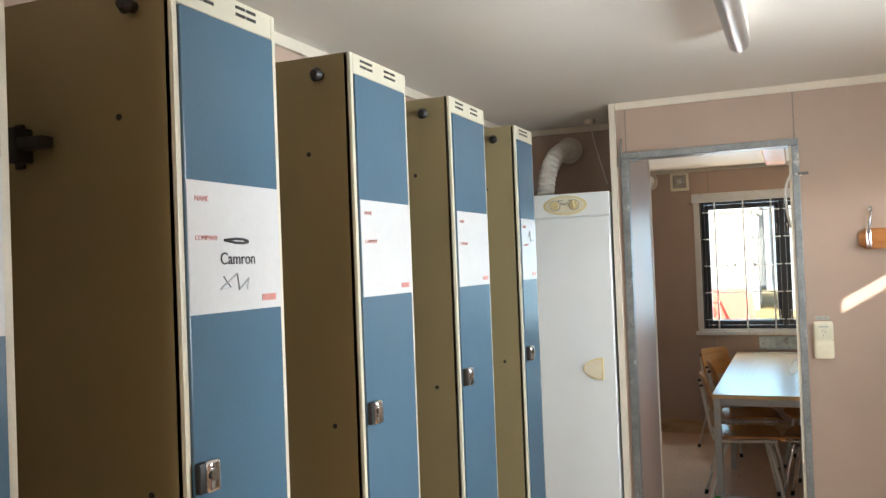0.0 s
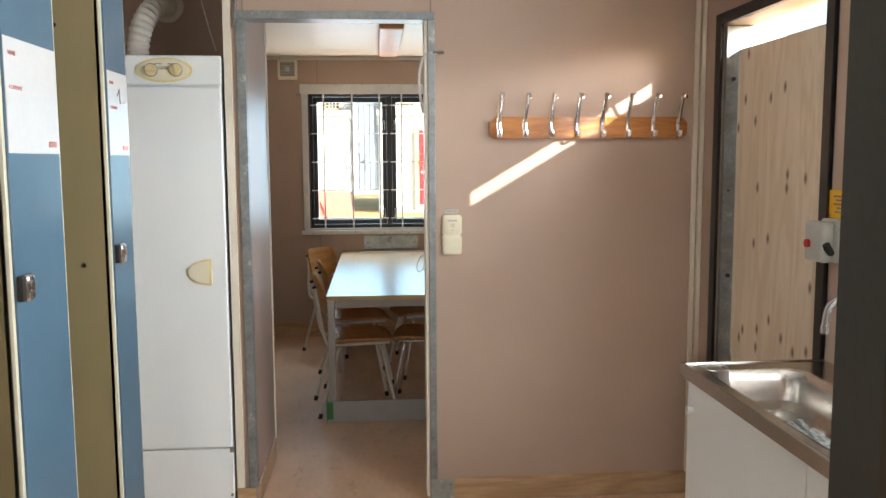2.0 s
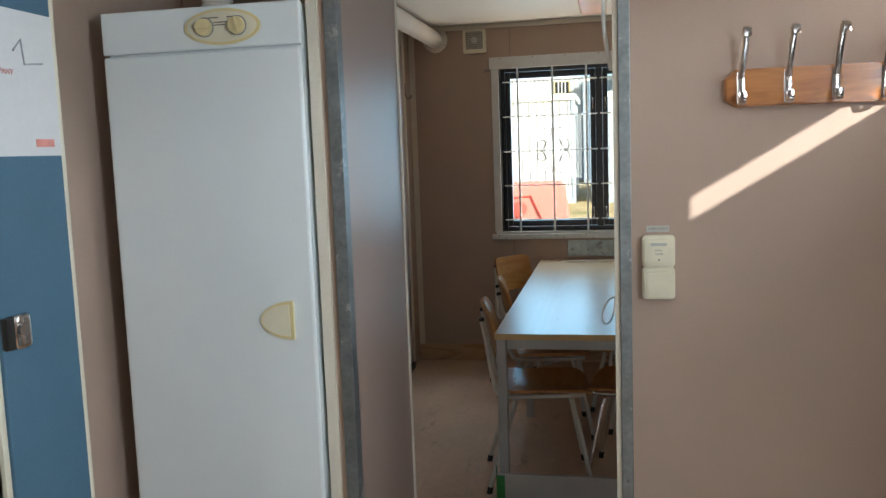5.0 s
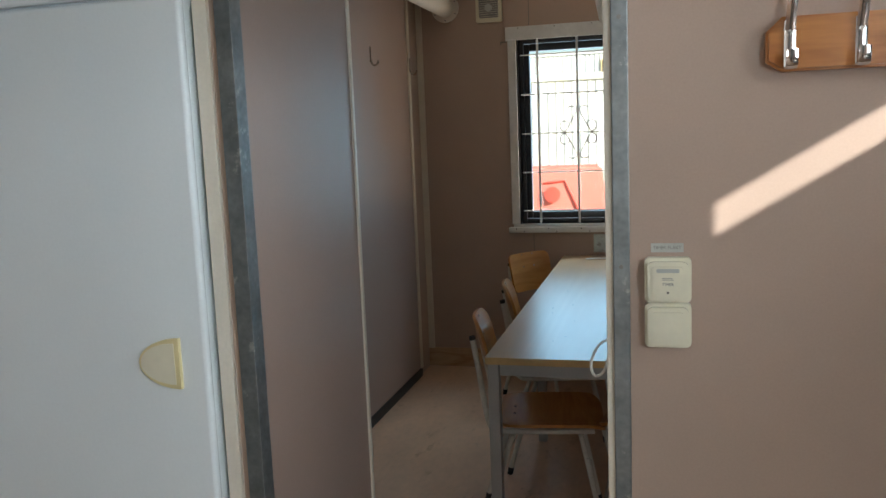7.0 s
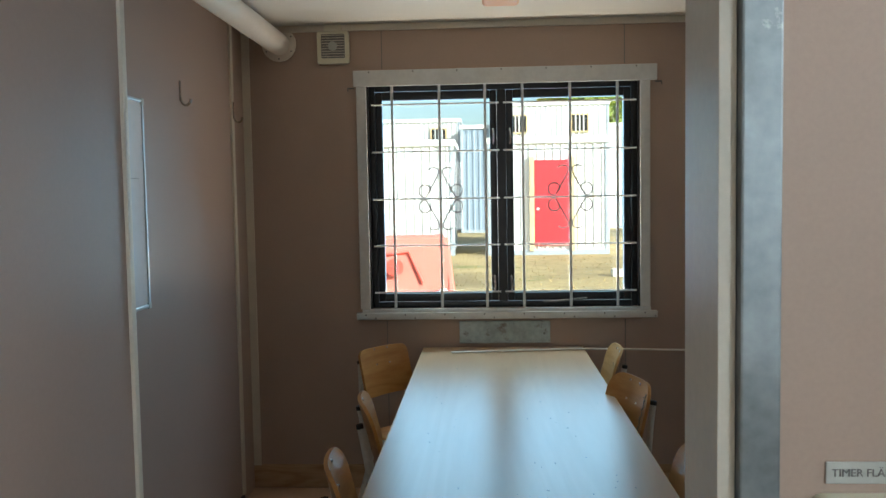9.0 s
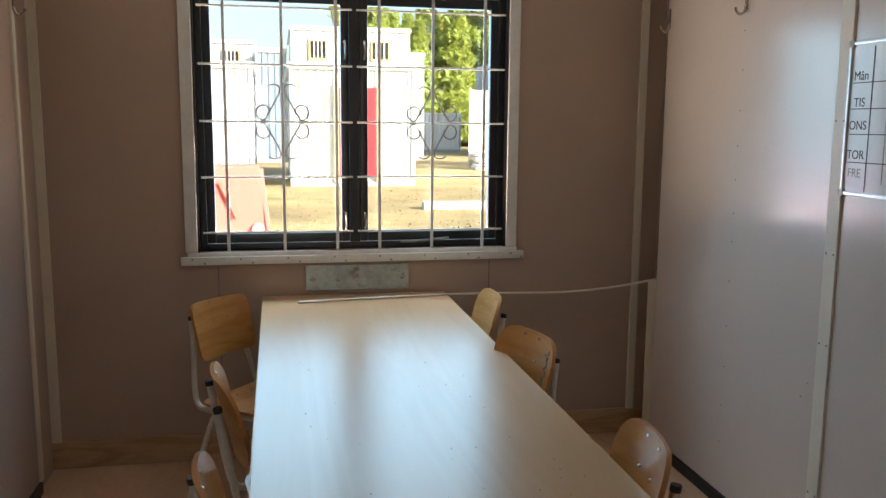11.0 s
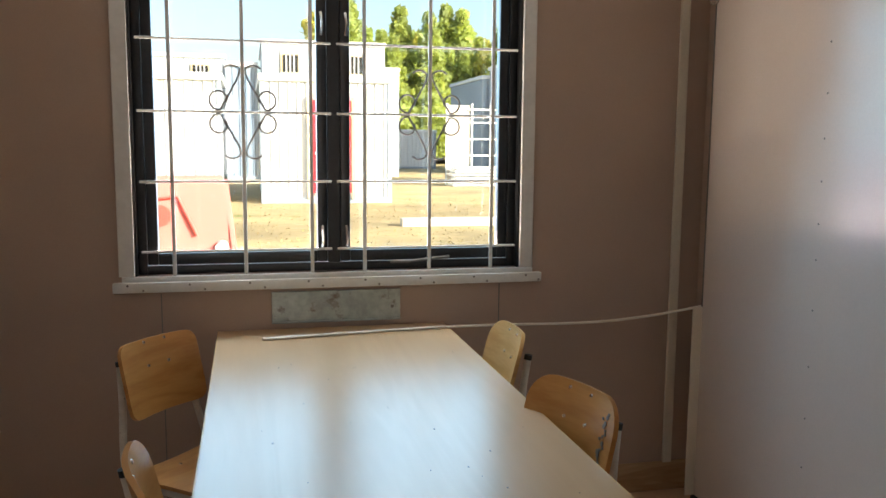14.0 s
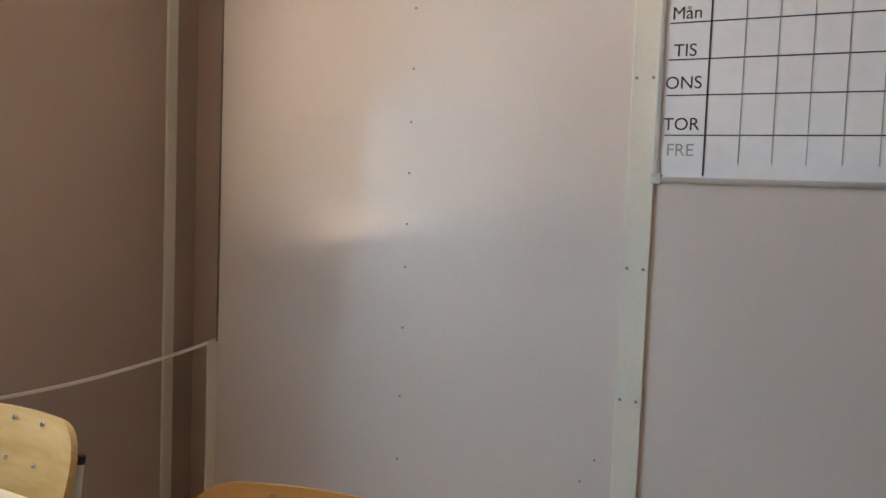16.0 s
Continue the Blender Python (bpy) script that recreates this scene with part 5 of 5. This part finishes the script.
site_container(8.06, 9.5, 30.0, 32.5, G, 2.45, "grey steel storage box with a white side", CLAD_GREY)
solid("site_wall_panel", box(8.85, 9.52, 29.93, 29.97, G + 0.05, 2.40, 0.01), CLAD, "white steel panel leaning on the storage box", "wall panel")
site_container(9.9, 16.5, 41.0, 47.0, G, 4.4, "blue-grey steel shed beyond the yard", FARBLUE)
site_container(10.2, 12.6, 38.5, 41.0, G, 4.75, "pale grey hut with a small white window", CLAD_GREY, windows=((10.9, 11.6, 3.7, 4.3),))

# plastic road barriers in a row; only the faded one is in view
def road_barrier(m, label, paint):
    t = thing("road_barrier", label, "road barrier", m, "row of road barriers")
    o = [(-0.30, 0), (0.30, 0), (0.30, 0.20), (0.17, 0.46), (0.12, 1.06), (-0.12, 1.06), (-0.17, 0.46), (-0.30, 0.20)]
    bd = prism(o, "x", -0.78, 0.78)
    for v in bd.verts:
        if v.co.z > 0.5:
            v.co.x *= 0.90
    bmesh.ops.bevel(bd, geom=bd.edges[:], offset=0.035, segments=3, affect="EDGES")
    part("body", bd, paint, t)
    for x in (0.20, -0.38):
        part("recess", cyl((x, -0.22, 0.76), (x, -0.135, 0.76), 0.085, 0.065, 24), BARRIER_DARK, t, "deep red filler opening")
    part("rib", tube([(0.10, -0.15, 0.88), (0.33, -0.145, 0.90), (0.47, -0.18, 0.60)], 0.014, 8), BARRIER_DARK, t, "moulded red rib")
    part("cap", cyl((0.66, -0.205, 0.50), (0.66, -0.165, 0.52), 0.055, 0.045, 20), CLAD, t, "pale round plug")
    return t


road_barrier(pose(-1.07, 11.92, 0.06), "faded red plastic road barrier on the grass", BARRIER)
# two more added out of view, to reflect red into the dining room panel
for k in (1, 2):
    road_barrier(pose(-1.07 - 1.62 * k, 11.92 - 0.06 * k, 0.05, 0, 0, 2 * k), "unseen bright red barrier added for the red glow on the wall panel", BARRIER_UNSEEN)
solid("timber_beam", box(2.08, 5.5, 17.5, 17.72, 0.10, 0.25, 0.015), TIMBER, "pale weathered timber beam lying on the grass", "timber")
tb = thing("timber_offcut", "short timber beam on the sand", "timber", pose(8.2, 24.5, 0.13))
part("beam", box(-0.5, 0.7, -0.1, 0.1, 0, 0.16, 0.01), TIMBER, tb)

# rack of scaffold parts with a stack of planks
rk = thing("scaffold_rack", "white scaffold frames over a stack of planks", "scaffold rack", pose(0, 30, G))
for x in (5.7, 6.5, 7.1, 7.65):
    part("post", box(x, x + 0.05, 0.0, 0.05, 0, 2.5), BAR, rk)
for z in (0.9, 1.4, 1.9, 2.3):
    part("rail", box(6.4, 7.7, 0.01, 0.05, z, z + 0.05), BAR, rk)
part("board", box(5.72, 6.48, 0.06, 0.1, 0.1, 2.45), TIMBER, rk, "pale board")
for k in range(6):
    part("plank", box(5.75 + 0.05 * (k % 3), 7.7 - 0.06 * (k % 2), -0.8, -0.1, 0.02 + 0.1 * k, 0.09 + 0.1 * k), BAR, rk, "white scaffold plank")


# trees
def tree(seed, height, kind):
    rng = random.Random(seed)
    label = "tall green spruce at the edge of the yard" if kind == "spruce" else "light green birch at the edge of the yard"
    t = thing("tree", label, "tree", group="trees behind the yard")
    part("trunk", cyl((0, 0, -0.1), (0.1, 0, height * 0.96), 0.16, 0.03, 8), BARK, t)
    cr = bmesh.new()
    for i in range(4200):
        f = rng.random() ** (0.8 if kind == "spruce" else 0.9)
        z = height * (0.05 + 0.95 * f)
        if kind == "spruce":
            r = height * 0.26 * (1 - f) ** 0.8 * (0.75 + 0.25 * math.sin(f * 46)) + 0.1
        else:
            r = height * 0.27 * math.sin(math.pi * min(1, 0.12 + 0.86 * f)) ** 0.7 * (0.8 + 0.3 * math.sin(f * 21 + seed))
        a = rng.uniform(0, 6.283)
        q = r * rng.random() ** 0.4
        c = Vector((q * math.cos(a), q * math.sin(a), z + rng.uniform(-0.2, 0.2)))
        s = rng.uniform(0.18, 0.46)
        pts = [c + Vector((rng.uniform(-s, s), rng.uniform(-s, s), rng.uniform(-s, s))) for _ in range(4)]
        vs = [cr.verts.new(p) for p in pts]
        cr.faces.new(vs[:3]), cr.faces.new((vs[0], vs[2], vs[3]))
    part("crown", cr, LEAF_B if kind == "spruce" else LEAF_A, t, "uneven leafy crown")
    return t


kinds = [tree(1, 10.5, "birch"), tree(2, 11.5, "spruce"), tree(3, 9.5, "birch"), tree(4, 10.0, "spruce")]
rng = random.Random(21)
for k in range(84):
    x, y = 5.4 + 0.37 * k + rng.uniform(-0.5, 0.5), 56 + rng.uniform(0, 14)
    src = kinds[rng.randrange(4)]
    sc = rng.uniform(0.72, 1.0) * (0.80 + 0.16 * min(1.0, k / 22))
    m = pose(x, y, 0.1, 0, 0, rng.uniform(0, 360))
    if k < 4:
        kinds[k].matrix_basis = m
    else:
        copy_thing(src, m @ Matrix.Scale(sc, 4))
